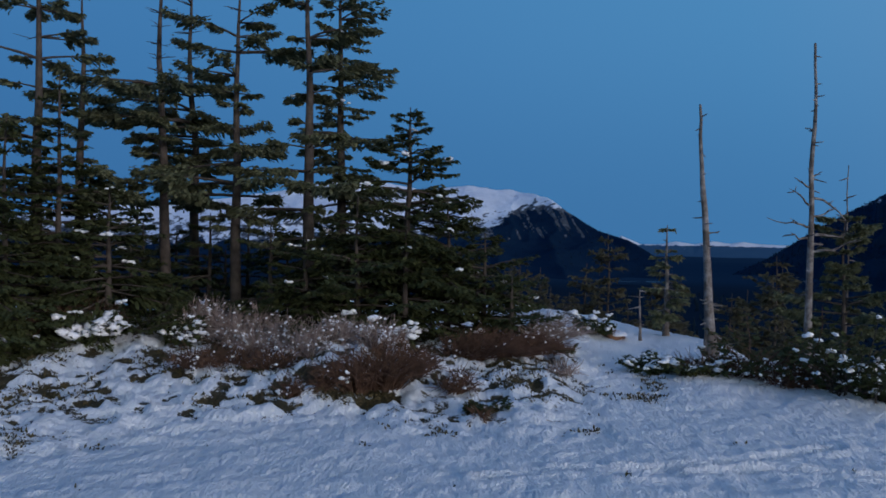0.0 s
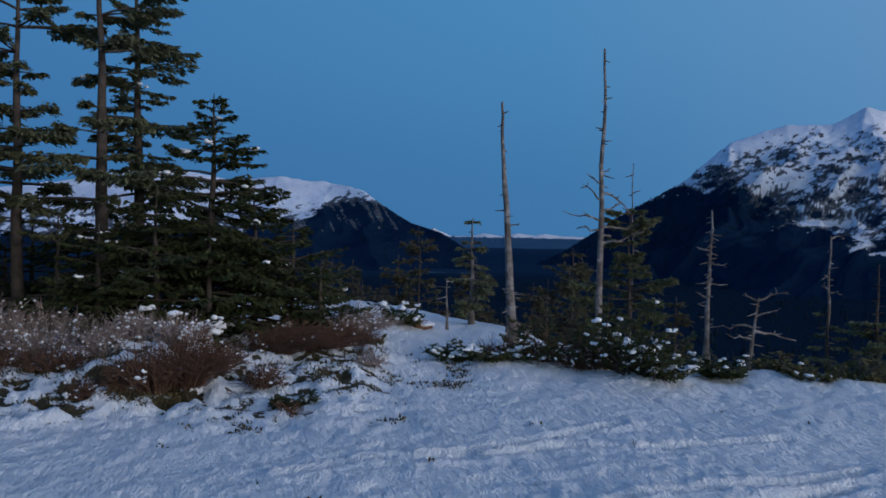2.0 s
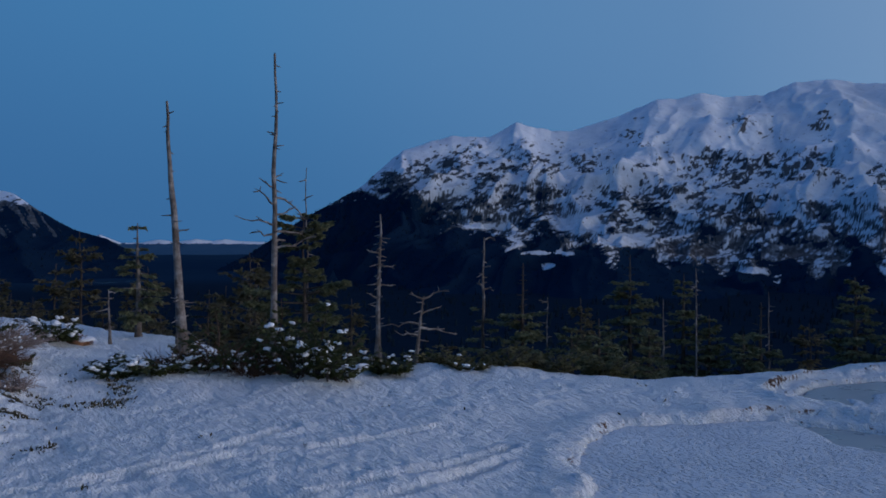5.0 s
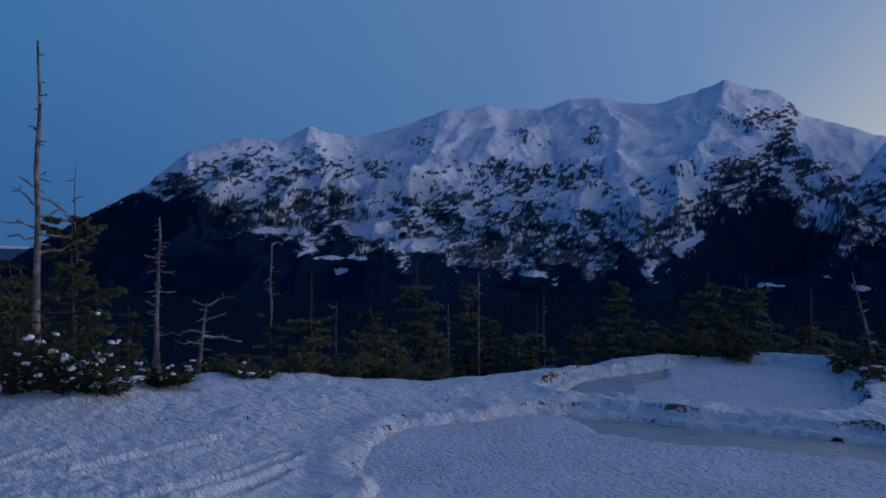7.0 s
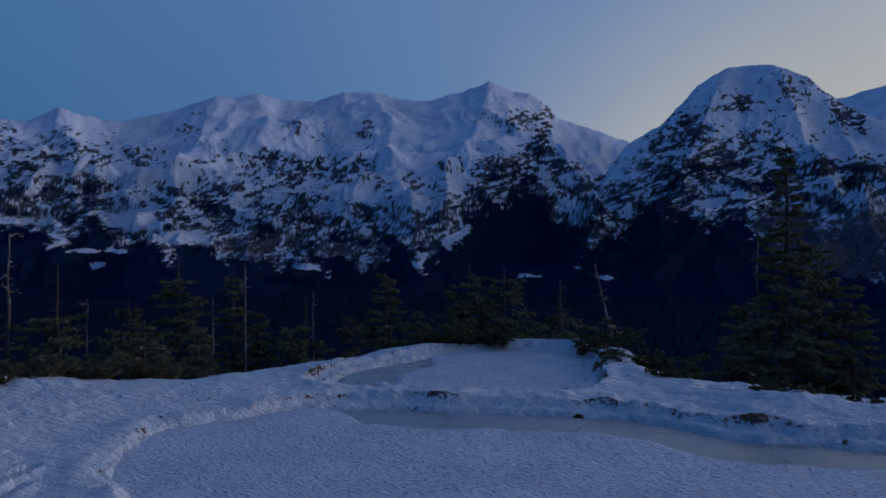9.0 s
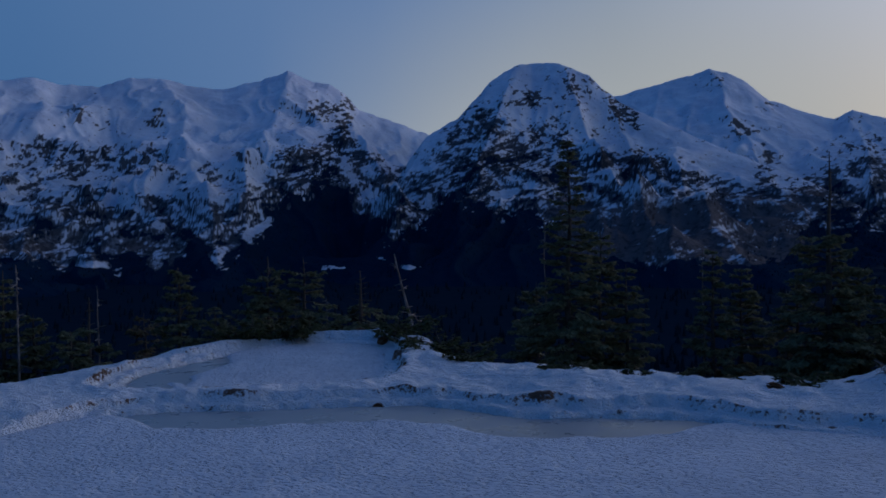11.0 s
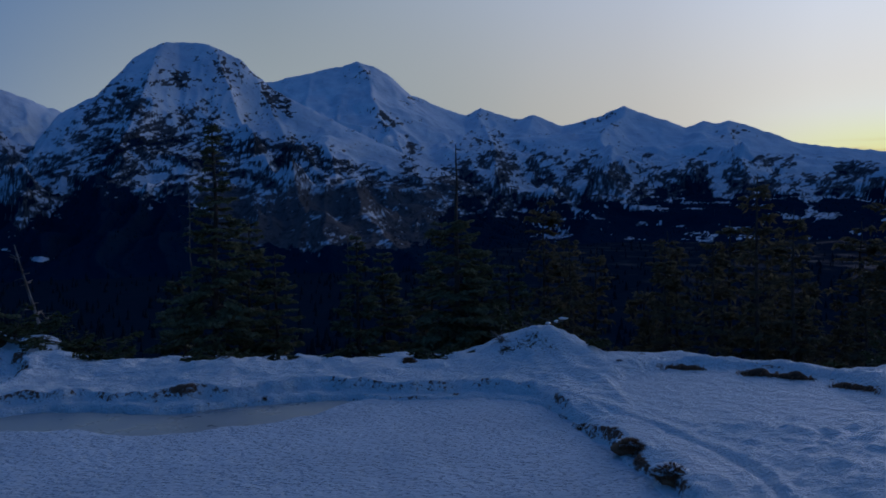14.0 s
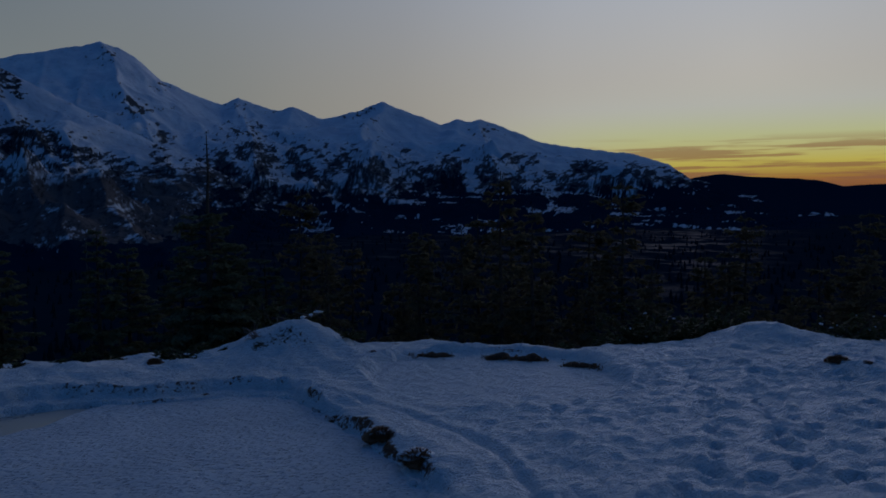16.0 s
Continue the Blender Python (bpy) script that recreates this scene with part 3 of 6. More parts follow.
def shrunk(loop, by):
    """The loop, cut back from its shore by by(x, y) metres."""
    n = np.roll(loop, -1, 0) - np.roll(loop, 1, 0)
    n = np.stack([n[:, 1], -n[:, 0]], -1) / (np.linalg.norm(n, axis=1)[:, None] + 1e-9)
    area = np.sum(loop[:, 0] * np.roll(loop[:, 1], -1) - loop[:, 1] * np.roll(loop[:, 0], -1))
    return loop - n * np.sign(area) * np.array([by(*p) for p in loop])[:, None]


for loop, by, words in (
        (LOOPS[0], lambda x, y: -0.15 + 0.88 * float(step(6.9, 7.5, x) * step(4.75, 4.3, y) * step(-1.25, -0.7, y)) * (1 + 0.18 * float(fbm(x * 2, y * 2, 2, 7))),
         "large frozen pond with a margin of bare grey ice"),
        (LOOPS[1], lambda x, y: -0.15 + 0.85 * float(step(11.7, 10.3, x) * step(4.3, 5.0, y)) * (1 + 0.2 * float(fbm(x * 2, y * 2, 2, 9))),
         "small frozen pond behind a narrow snowy dam")):
    tagged(new("pond_ice", flat_disc("pond_ice", loop * 1.0 + 0.0, 0.0, M_ICE, 0.0, 0.12)), words, "frozen pond", kind="structure")
    tagged(new("pond_snow", flat_disc("pond_snow", shrunk(loop, by), 0.022, M_ICESNOW, 0.007)),
           "thin wind-rippled snow lying on the pond ice", "snow", kind="structure")


# ---- mountains ----
# azimuth, elevation of the upper edge of closed forest
TREELINE = [(-40, -0.5), (-13, -0.4), (0, 0.2), (3.8, 1.2), (5.4, 2.0), (7.6, 2.4), (9, 2.0), (13, 1.6), (18, 2.0), (25, 2.2), (28, 3.0), (31, 3.3), (33, 2.6), (35, 1.3),
            (37, 0.7), (40, 0.0), (42, 0.2), (44.4, -0.3), (47.3, -0.9), (50.3, -1.4), (54, -1.7), (60.5, -1.8), (63, -2.2), (65.3, -1.8), (66.9, -0.4), (68.1, 1.2),
            (70.9, 2.8), (72.3, 3.6), (73.2, 1.9), (73.8, 0.1), (75.5, -0.9), (76.6, -0.4), (78.4, 0.7), (80.3, 1.7), (82, 1.9), (84, 0.9), (88, 0.0), (92, -2.0),
            (97.5, -2.4), (101.9, -1.5), (104, 0.0), (107.5, -0.3), (113, 0.3), (121, 0.8), (129, 0.65), (136.6, 0.9), (150, 0.5)]


# azimuth, elevation up to which scrub and single trees climb
SCRUBLINE = [(-40, 1.2), (0, 1.3), (3.8, 2.2), (7.6, 3.6), (18, 4.5), (22, 4.6), (30, 5.4), (36, 6.3), (45, 5.9), (52, 5.5), (60, 5.0), (65, 5.0), (70, 6.2), (73, 7.2), (78, 5.6), (82, 7.2),
             (86, 7.2), (90, 6.6), (95, 5.4), (100, 4.8), (104, 4.8), (108, 5.0), (115, 4.0), (121, 3.6), (130, 2.9), (137, 2.2), (150, 2.0)]


def spots(A, el, places, wob):
    """Soft ragged ovals: azimuth, elevation, half width, half height."""
    out = np.zeros(A.shape)
    for a, e, ra, re in places:
        q = ((A - a) / ra) ** 2 + ((el - e) / re) ** 2
        out = np.maximum(out, np.exp(-q * (1 + 0.8 * wob)))
    return out


def mountain(name, label, crest, spurs, reach, foot, seed, cols, rows, relief, brush=None, snow_low=0.0, bright=0.0, treeline=None, patchy=1.0, streak=0.0, rocky=0.0,
             crags=(), clearings=(), ragged=1.0, bands=(), mat=None):
    """A range: crest is azimuth and elevation along the skyline, spurs are ribs from crest to foot."""
    c = np.array(crest, float)
    az = np.linspace(c[0, 0], c[-1, 0], cols)
    far = np.interp(az, *np.array(reach, float).T)
    s = np.r_[np.linspace(0, 1, rows), 1.06, 1.2]
    A, S = np.meshgrid(az, s)
    FAR = np.broadcast_to(far, A.shape)
    r = foot + (FAR - foot) * S
    x, y = r * np.sin(np.radians(A)), r * np.cos(np.radians(A))
    down = np.clip(1 - S, 0, 1)
    # the crest line; down the slope its shape is softened and carried sideways, so that no rib runs straight
    drift = A + down * (9.0 * fbm(x / 700, y / 700, 3, seed + 71) + 1.6 * fbm(x / 180, y / 180, 2, seed + 73))
    TOP = np.interp(A, c[:, 0], c[:, 1])
    jag = 0.11 * fbm(A * 1.3, A * 0 + seed, 5, seed, 0.55)
    TOP = TOP + jag * np.clip(TOP / 3, 0.2, 1)
    soft_ = sum(w * np.interp(drift + o, c[:, 0], c[:, 1]) for o, w in ((-3, 0.1), (-2, 0.15), (-1, 0.16), (0, 0.18), (1, 0.16), (2, 0.15), (3, 0.1)))
    SHAPE = np.interp(drift, c[:, 0], c[:, 1])
    SHAPE = SHAPE + (soft_ - SHAPE) * step(0.02, 0.28, down)
    SHAPE = SHAPE * step(0.0, 0.05, down) + TOP * (1 - step(0.0, 0.05, down))
    SHAPE = np.minimum(SHAPE, TOP + 1.5 * (1 - S) * np.abs(TOP))
    crest_z = EYE + FAR * np.tan(np.radians(SHAPE))
    base = FLOOR - 12
    g = 0.36 * S + 0.64 * np.clip(S, 0, 2) ** 2.1
    z = base + (crest_z - base) * g
    warp = fbm(x / 230, y / 230, 3, seed + 3)
    rib = ridged(x / 540 + 0.3 * warp, y / 540 - 0.25 * warp, 3, seed + 5)
    fine = ridged(x / 130 + 0.5 * warp, y / 130, 2, seed + 15)
    env = np.sin(np.pi * np.clip(S, 0, 1) ** 0.9) ** 0.8 * (0.06 + 0.94 * step(-3.0, 3.0, TOP))
    gully = ridged(A * 0.27 + 1.5 * fbm(x / 260, y / 260, 3, seed + 9) + 2.4 * down, S * 1.5, 3, seed + 7)
    z = z + relief * env * (rib * 0.66 + fine * 0.09 + gully * 0.26 - 0.24)
    # couloirs between small ribs, deepest under the crest
    couloir = ridged(A * 0.34 + 2.2 * down + 0.9 * warp, S * 2.5, 3, seed + 17)
    z = z - relief * 0.13 * np.clip(0.75 - couloir, 0, 1.4) * step(0.0, 0.10, down) * step(0.75, 0.25, down)
    crag = np.zeros(A.shape)
    for a0, a1, wide, high in spurs:
        mid = a0 + (a1 - a0) * down ** 0.8 + 0.9 * fbm(S * 5, S * 0 + a0, 3, seed + 21)
        w = wide * (0.35 + 1.1 * (1 - S))
        off = A - mid + 2.0 * (1 - S) * fbm(x / 210, y / 210, 4, seed + 23)
        bumpy = np.exp(-np.abs(off / w) ** 1.15)
        z = z + 1.15 * relief * high * env * bumpy * (0.8 + 0.4 * warp)
        crag = np.maximum(crag, high * np.exp(-(off / (w * 0.55)) ** 2))
    cap_z = EYE + r * np.tan(np.radians(TOP)) - (1 - S) * (FAR - foot) * 0.012
    z = np.where(S < 1, np.minimum(z, cap_z), z)
    z = np.where(S > 1, EYE + FAR * np.tan(np.radians(TOP)) - (S - 1) * (FAR - foot) * 0.9, z)
    el = np.degrees(np.arctan2(z - EYE, r))
    line = np.interp(A, *np.array(TREELINE, float).T) if treeline is None else np.full(A.shape, treeline)
    # covers: closed forest below the line with ragged fingers, single clumps and scrub thinning out above it
    wob_a, wob_e = 0.8 * fbm(A * 0.6, el * 0.9, 3, seed + 27), 0.35 * fbm(A * 0.8, el * 1.3, 3, seed + 29)
    ee, tilt = el + wob_e, el - 0.22 * A
    finger = fbm(A * 1.3 + 0.6 * el, el * 0.8, 2, seed + 37, 0.5)
    climb = np.maximum(np.interp(A, *np.array(SCRUBLINE, float).T) - line, 0.8) / 5.0 if treeline is None else patchy
    dist = (el - line) / climb - ragged * 1.0 * finger
    group_ = fbm(A * 0.75 + wob_a, ee * 1.3, 3, seed + 31)
    fleck = fbm(A * 2.1 + wob_a, tilt * 5.8 + 1.5 * wob_e, 4, seed + 35, 0.62)
    tiny = fbm(A * 6.0 + wob_a, tilt * 14, 3, seed + 36, 0.6)
    lay = np.zeros(A.shape)
    for a0, e0, a1, e1, w, k in bands:
        da, de = a1 - a0, e1 - e0
        u = np.clip(((A - a0) * da + (el - e0) * de) / (da * da + de * de), 0, 1)
        off = np.hypot(A - a0 - u * da + 0.5 * wob_a, el - e0 - u * de + 0.8 * wob_e)
        lay = np.where(np.abs(lay) > abs(k) * np.exp(-(off / w) ** 2), lay, k * np.exp(-(off / w) ** 2))
    lay = lay * np.clip(0.75 + 1.5 * fleck + 0.8 * tiny, 0, 1.3)
    clump = 0.62 * group_ + 0.75 * fleck + 0.45 * tiny + lay
    bar = np.interp(dist, [-1.0, 0.0, 0.7, 1.6, 2.6, 3.6, 4.6, 5.6, 7.5], [-0.95, -0.45, -0.32, -0.17, -0.05, 0.08, 0.26, 0.50, 0.95])
    dense = np.interp(dist, [-1.0, 0.0, 0.6, 1.5, 2.8, 4.5], [-1.0, -0.25, 0.05, 0.22, 0.42, 0.9])
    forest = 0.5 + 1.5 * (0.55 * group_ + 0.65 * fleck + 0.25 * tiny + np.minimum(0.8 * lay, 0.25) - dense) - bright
    if streak:
        run = np.maximum(fbm((A + 0.6 * el) * 3.6 + 0.6 * wob_a, el * 0.7, 4, seed + 55, 0.65) - 0.02, 0) * step(-0.4, 1.2, el) * step(12.0, 9.0, A)
        forest = forest - streak * run
    thin = step(6.5, 0.5, dist + 2.0 * clump) * (0.0 if bright else 1.0)
    gz_, ga_ = np.gradient(z, axis=0), np.gradient(z, axis=1)
    steep = np.hypot(gz_ / (np.gradient(r, axis=0) + 1e-6), ga_ / (r * np.radians(az[1] - az[0])))
    outcrop = 0.70 * fbm(A * 3.0 + wob_a, el * 5.5 + 0.5 * A, 4, seed + 41, 0.62) + 0.45 * fbm(A * 8.0, el * 13 + A, 3, seed + 42)
    bare = spots(A, el, crags, fbm(A * 1.3, el * 1.8, 3, seed + 44))
    rock = 0.5 + 1.3 * (outcrop - 0.50 + 0.4 * rocky + np.clip((steep - 0.85) * 0.28, 0, 0.20) + 0.26 * np.clip(crag, 0, 0.8) * (0.6 + group_) + 0.50 * bare + 0.55 * lay) - bright
    rock = rock - (0.14 - rocky) * step(2.6, 0.6, TOP - el + 1.5 * fbm(A * 1.2, el, 2, seed + 43))
    bru, bel = np.zeros(A.shape), el + 0.9 * fbm(A * 0.6, el * 0.9, 3, seed + 61)
    baz = A + 2.0 * fbm(A * 0.3, el * 0.8, 2, seed + 63)
    for b0, b1, e0, e1 in brush or []:
        bru = np.maximum(bru, step(b0 - 1, b0 + 1, baz) * step(b1 + 1, b1 - 1, baz) * step(e0 - 0.5, e0 + 0.5, bel) * step(e1 + 0.8, e1 - 0.8, bel))
    bru = bru * np.clip(0.75 + 0.8 * clump, 0, 1)
    forest = forest * (1 - 0.85 * bru)
    scrub = np.clip(0.5 + 1.5 * (clump - bar), -0.5, 0.85) * (1 - 0.6 * bru) - bright * 0.6
    open_ = spots(A, el, clearings, fbm(A * 2.0, el * 4.0, 3, seed + 67)) * (0.9 + 0.5 * tiny)
    forest, scrub = forest - 2.6 * open_, scrub - 1.4 * open_
    if snow_low:
        # level bogs, snow-covered, between the woods at the foot
        bogs = step(0.02, 0.24, fbm(A * 0.42 + 0.5 * wob_a, el * 4.6 + 0.25 * A, 5, seed + 51, 0.64)) * step(1.3, 0.2, el) * step(-3.8, -1.8, el)
        forest, scrub = forest - 2.6 * snow_low * bogs, np.where(bogs > 0.2, 0.40 + 0.6 * tiny, scrub)
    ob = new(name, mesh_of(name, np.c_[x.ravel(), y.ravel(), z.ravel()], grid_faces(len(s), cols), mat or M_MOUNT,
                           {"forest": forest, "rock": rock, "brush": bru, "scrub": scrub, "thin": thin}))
    tagged(ob, label, "mountain", kind="structure")
    return x.ravel(), y.ravel(), z.ravel(), np.asarray(forest).ravel(), el.ravel(), scrub.ravel()


# darker ribs (+) and clean runs of snow (-): azimuth and elevation of both ends, half width, strength
BANDS_RANGE = [(72.4, 9.0, 72.8, 5.7, 0.88, 0.5), (72.8, 5.7, 69.6, 3.3, 0.88, 0.5), (69.6, 3.3, 66.5, 0.3, 0.88, 0.5), (74.0, 5.5, 68.0, 4.1, 0.48, 0.35), (69.2, 2.2, 63.9, -1.7, 0.4, -0.7), (62.4, 7.0, 65.6, 6.3, 1.6, -0.35), (39.5, 4.5, 47.3, 4.5, 0.4, -0.5), (55.4, 5.3, 56.5, 1.1, 0.52, 0.55), (58.5, 1.4, 58.5, -0.8, 0.52, 0.5), (46.2, 1.1, 50.7, 3.2, 0.48, 0.35), (43.6, 3.7, 40.5, 3.0, 0.48, 0.35), (40.5, 3.0, 36.8, 2.9, 0.48, 0.35), (74.3, 7.4, 77.4, 5.4, 1.12, -0.5), (53.7, 5.6, 56.9, 5.5, 0.48, 0.4)]
BANDS_DOME = [(87.8, 9.3, 90.9, 7.3, 0.68, -0.75), (90.9, 7.3, 95.3, 5.7, 0.68, -0.75), (95.3, 5.7, 100.0, 3.6, 0.68, -0.75), (76.5, 6.5, 79.5, 4.6, 0.8, -0.4), (82.6, 4.6, 88.1, 5.5, 0.8, 0.35), (88.1, 5.5, 92.1, 4.3, 0.8, 0.35), (92.1, 4.3, 99.2, 2.5, 0.8, 0.35), (92.1, 8.8, 93.5, 6.3, 0.56, 0.6), (88.1, 6.6, 87.7, 2.4, 0.72, 0.4), (82.7, 9.1, 80.3, 6.4, 0.64, 0.3), (85.0, 9.8, 86.6, 8.7, 0.32, 0.6), (81.0, 3.6, 80.2, 0.5, 0.8, 0.4)]
# bare rock and openings in the woods: azimuth, elevation, half width, half height
CRAGS_RANGE = [(37.3, 6.2, 2.4, 0.9), (41.0, 5.6, 1.8, 0.9), (48.4, 7.4, 1.0, 0.4), (45.1, 5.8, 1.4, 0.8), (55.7, 8.0, 0.9, 0.7), (60.3, 7.7, 0.7, 1.1), (70.8, 8.4, 1.8, 1.0), (73.0, 7.6, 0.9, 1.6), (69.4, 5.5, 2.4, 0.9), (65.7, 5.5, 1.4, 0.5), (53.0, 5.4, 2.4, 0.6), (58.9, 5.1, 2.0, 0.8)]
CRAGS_DOME = [(85.5, 9.0, 1.4, 0.4), (86.6, 6.9, 1.8, 0.7), (83.1, 7.3, 1.8, 1.2), (88.7, 9.3, 1.4, 1.6), (83.4, 4.5, 2.0, 1.6), (78.8, 5.6, 1.0, 0.3), (91.7, 7.9, 1.0, 1.4), (86.6, 9.3, 1.2, 0.6), (88.9, 8.3, 1.2, 0.8), (82.6, 4.8, 2.4, 1.2), (94.5, 4.9, 2.4, 0.8)]
CRAGS_RIDGE = [(101.9, 8.0, 1.0, 0.5), (98.1, 9.7, 1.2, 0.6), (100.0, 6.3, 1.8, 0.5), (106.3, 6.9, 1.0, 0.5), (106.8, 5.0, 2.4, 0.8), (114.8, 6.3, 2.0, 0.8), (123.5, 5.1, 1.2, 0.6), (99.6, 6.8, 1.2, 0.5)]
CLEARINGS = [(44.9, 1.4, 1.4, 0.6), (42.6, -0.7, 1.6, 0.2), (42.8, -1.6, 0.7, 0.3), (56.2, -1.8, 0.8, 0.2), (71.8, -2.4, 1.0, 0.2), (77.3, -2.5, 0.8, 0.2), (38.1, 1.2, 1.2, 0.2), (48.0, 0.3, 1.6, 0.4)]
HILLS = []
HILLS.append(mountain("mountain_white", "distant rounded mountain with a snowy top and dark lower slopes",
    [(-40, 0.6), (-30, 1.0), (-22.6, 1.9), (-17, 2.4), (-13.2, 2.95), (-11.3, 3.3), (-8.5, 3.9), (-6.6, 4.3), (-3.8, 4.0), (-1.8, 3.55), (-0.2, 3.66), (1.8, 3.97),
     (3.2, 3.72), (4.8, 3.66), (6.3, 3.35), (7.6, 2.96), (8.95, 1.99), (10.9, 0.83), (12.85, 0.28), (14.0, -0.4), (14.8, -0.9), (15.9, -2.5), (17, -3.2)],
    [(1.8, 0.5, 0.8, 0.4), (4.8, 4.3, 0.7, 0.45), (7.3, 8.5, 0.9, 0.6), (-6.6, -8, 1.2, 0.4)],
    [(-40, 2600), (5, 2200), (17, 1500)], 1320, 3, 520, 130, 40, None, bright=0.10, streak=11.0))
HILLS.append(mountain("mountain_range", "long snowy mountain ridge above a black spruce forest",
    [(14.5, -4.0), (16.5, -3.3), (18.2, -2.7), (22.06, -0.68), (25.0, 1.31), (27, 2.5), (29.35, 3.8), (31, 5.2), (32.5, 6.55), (34.1, 7.0), (36.0, 7.51), (38.6, 7.4),
     (39.6, 7.9), (40.5, 8.41), (42, 8.0), (44.14, 7.71), (46.3, 8.3), (48.1, 8.93), (50.1, 9.71), (51.4, 9.7), (52.9, 9.98), (54.6, 9.7), (56.9, 9.65), (58.87, 10.3),
     (60.8, 10.32), (62.6, 9.95), (64.63, 9.8), (67.6, 10.59), (69.0, 11.16), (70.8, 10.39), (71.9, 10.3), (72.87, 9.71), (73.9, 8.57), (76.5, 7.69), (78.6, 6.86),
     (81, 5.8), (84, 4.5)],
    [(40.4, 44, 1.3, 0.28), (50.1, 45, 1.6, 0.3), (60.8, 64, 1.5, 0.3), (69, 64.5, 1.3, 0.3), (72.6, 77.5, 1.3, 0.5)],
    [(14, 1500), (25, 2100), (45, 2500), (70, 2900), (84, 3300)], 900, 11, 860, 300, 135, [(50, 55, -1.7, 0.2), (58.5, 62, -1.7, -0.5)], rocky=0.02,
    crags=CRAGS_RANGE, clearings=CLEARINGS, bands=BANDS_RANGE))
HILLS.append(mountain("mountain_ridge_far", "snowy ridge of pointed peaks sinking towards the sunset",
    [(88, 7.5), (91.7, 9.09), (93.3, 9.5), (94.9, 9.81), (96.5, 10.1), (97.9, 10.57), (99, 10.2), (100.0, 9.65), (101.6, 8.26), (103.5, 7.42), (105.4, 6.77), (106.45, 7.29),
     (107.6, 6.86), (109.1, 6.41), (110.15, 6.69), (112.1, 5.89), (114.7, 6.47), (116.35, 7.04), (118, 6.43), (120.3, 5.47), (121.5, 5.83), (122.2, 5.65), (123.15, 5.85),
     (125, 5.1), (127.4, 4.1), (130, 3.65), (133.5, 3.18), (135.9, 2.45), (137.4, 1.4), (138.5, 1.2), (140, 0.8), (143, 0.2), (146, -0.6), (150, -1.6)],
    [(97.9, 102, 1.3, 0.6), (106.4, 108.5, 0.8, 0.45), (116.3, 114, 1.3, 0.5), (123, 125, 0.9, 0.4), (94.9, 94, 1, 0.4)],
    [(88, 3500), (105, 3700), (140, 4200), (150, 4200)], 1500, 23, 620, 190, 110, None, 0.6, patchy=0.55, crags=CRAGS_RIDGE))
HILLS.append(mountain("mountain_dome", "broad snow dome with rocky flanks above dark forest",
    [(71, -2.5), (73, -0.5), (75.5, 2.2), (77.2, 4.9), (78.62, 6.7), (80.9, 8.04), (82, 9.2), (83.1, 10.37), (84.1, 11.05), (85.2, 11.53), (86.4, 11.55), (87.7, 11.46), (88.9, 11.1),
     (90.06, 10.47), (91.1, 9.5), (91.9, 8.76), (93.5, 7.9), (95.5, 6.9), (98, 5.6), (101, 4.2), (104, 2.9), (107, 1.2), (110, -0.9), (113, -3)],
    [(85.0, 80, 1.2, 0.35), (88.2, 95, 1.6, 0.7), (91, 101, 1.5, 0.45)],
    [(71, 1800), (86, 2300), (113, 1900)], 860, 37, 540, 260, 105, [(87.5, 104.5, -2.6, 2.0)], rocky=0.12, crags=CRAGS_DOME, bands=BANDS_DOME))
HILLS.append(mountain("hills_sunset", "low dark hills on the horizon under the sunset",
    [(128, 0.5), (133, 1.0), (136.5, 1.25), (138, 1.55), (139.5, 1.7), (141.3, 1.44), (145, 1.2), (146.7, 0.74), (149.1, 0.86), (152, 1.0), (160, 0.9), (185, 1.6), (215, 1.2), (235, 2.0)],
    [(139.5, 140, 2, 0.3)], [(128, 4300), (235, 4300)], 3000, 51, 500, 40, 8, treeline=4.0))
HILLS.append(mountain("hills_behind", "wooded slopes closing the view on the far side",
    [(225, 0.5), (240, 3.0), (265, 5.0), (290, 4.0), (310, 3.0), (325, 1.0)],
    [(262, 262, 4, 0.3)], [(225, 2500), (325, 2500)], 1200, 61, 160, 40, 40))
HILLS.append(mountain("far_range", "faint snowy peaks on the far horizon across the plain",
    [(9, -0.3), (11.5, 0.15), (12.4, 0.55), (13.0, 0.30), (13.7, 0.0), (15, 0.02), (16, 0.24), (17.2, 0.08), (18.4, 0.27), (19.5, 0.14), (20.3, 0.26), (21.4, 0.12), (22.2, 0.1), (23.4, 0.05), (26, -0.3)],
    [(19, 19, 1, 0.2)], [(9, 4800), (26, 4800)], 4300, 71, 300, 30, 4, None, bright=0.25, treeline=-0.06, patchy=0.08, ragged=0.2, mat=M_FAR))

# woods on the mountain sides, too many to count
rng = np.random.default_rng(5)
cx, cy, cz, ch = [], [], [], []
for (hx, hy, hz, hf, he, hs), many, lone in zip(HILLS[:4], (2500, 15000, 4000, 8000), (100, 1500, 0, 700)):
    closed = np.where((hf > 0.60) & (he > -3.2) & (hz > FLOOR - 2))[0]
    loose = np.where((hf < 0.5) & (hs > 0.50) & (he > -3.2) & (he < 5.5))[0]
    for ok, count, low_, high_ in ((closed, many, 2.5, 6.5), (loose, lone, 3.0, 8.5)):
        p = rng.choice(ok, min(count, len(ok)), replace=False)
        cx.append(hx[p] + rng.normal(0, 3, len(p))), cy.append(hy[p] + rng.normal(0, 3, len(p))), cz.append(hz[p] - 1.5)
        ch.append(rng.uniform(low_, high_, len(p)) * np.minimum(np.hypot(hx[p], hy[p]) / 2000, 1.1))
cx, cy, cz, ch = map(np.concatenate, (cx, cy, cz, ch))
ring6 = np.radians(np.arange(5) * 72)
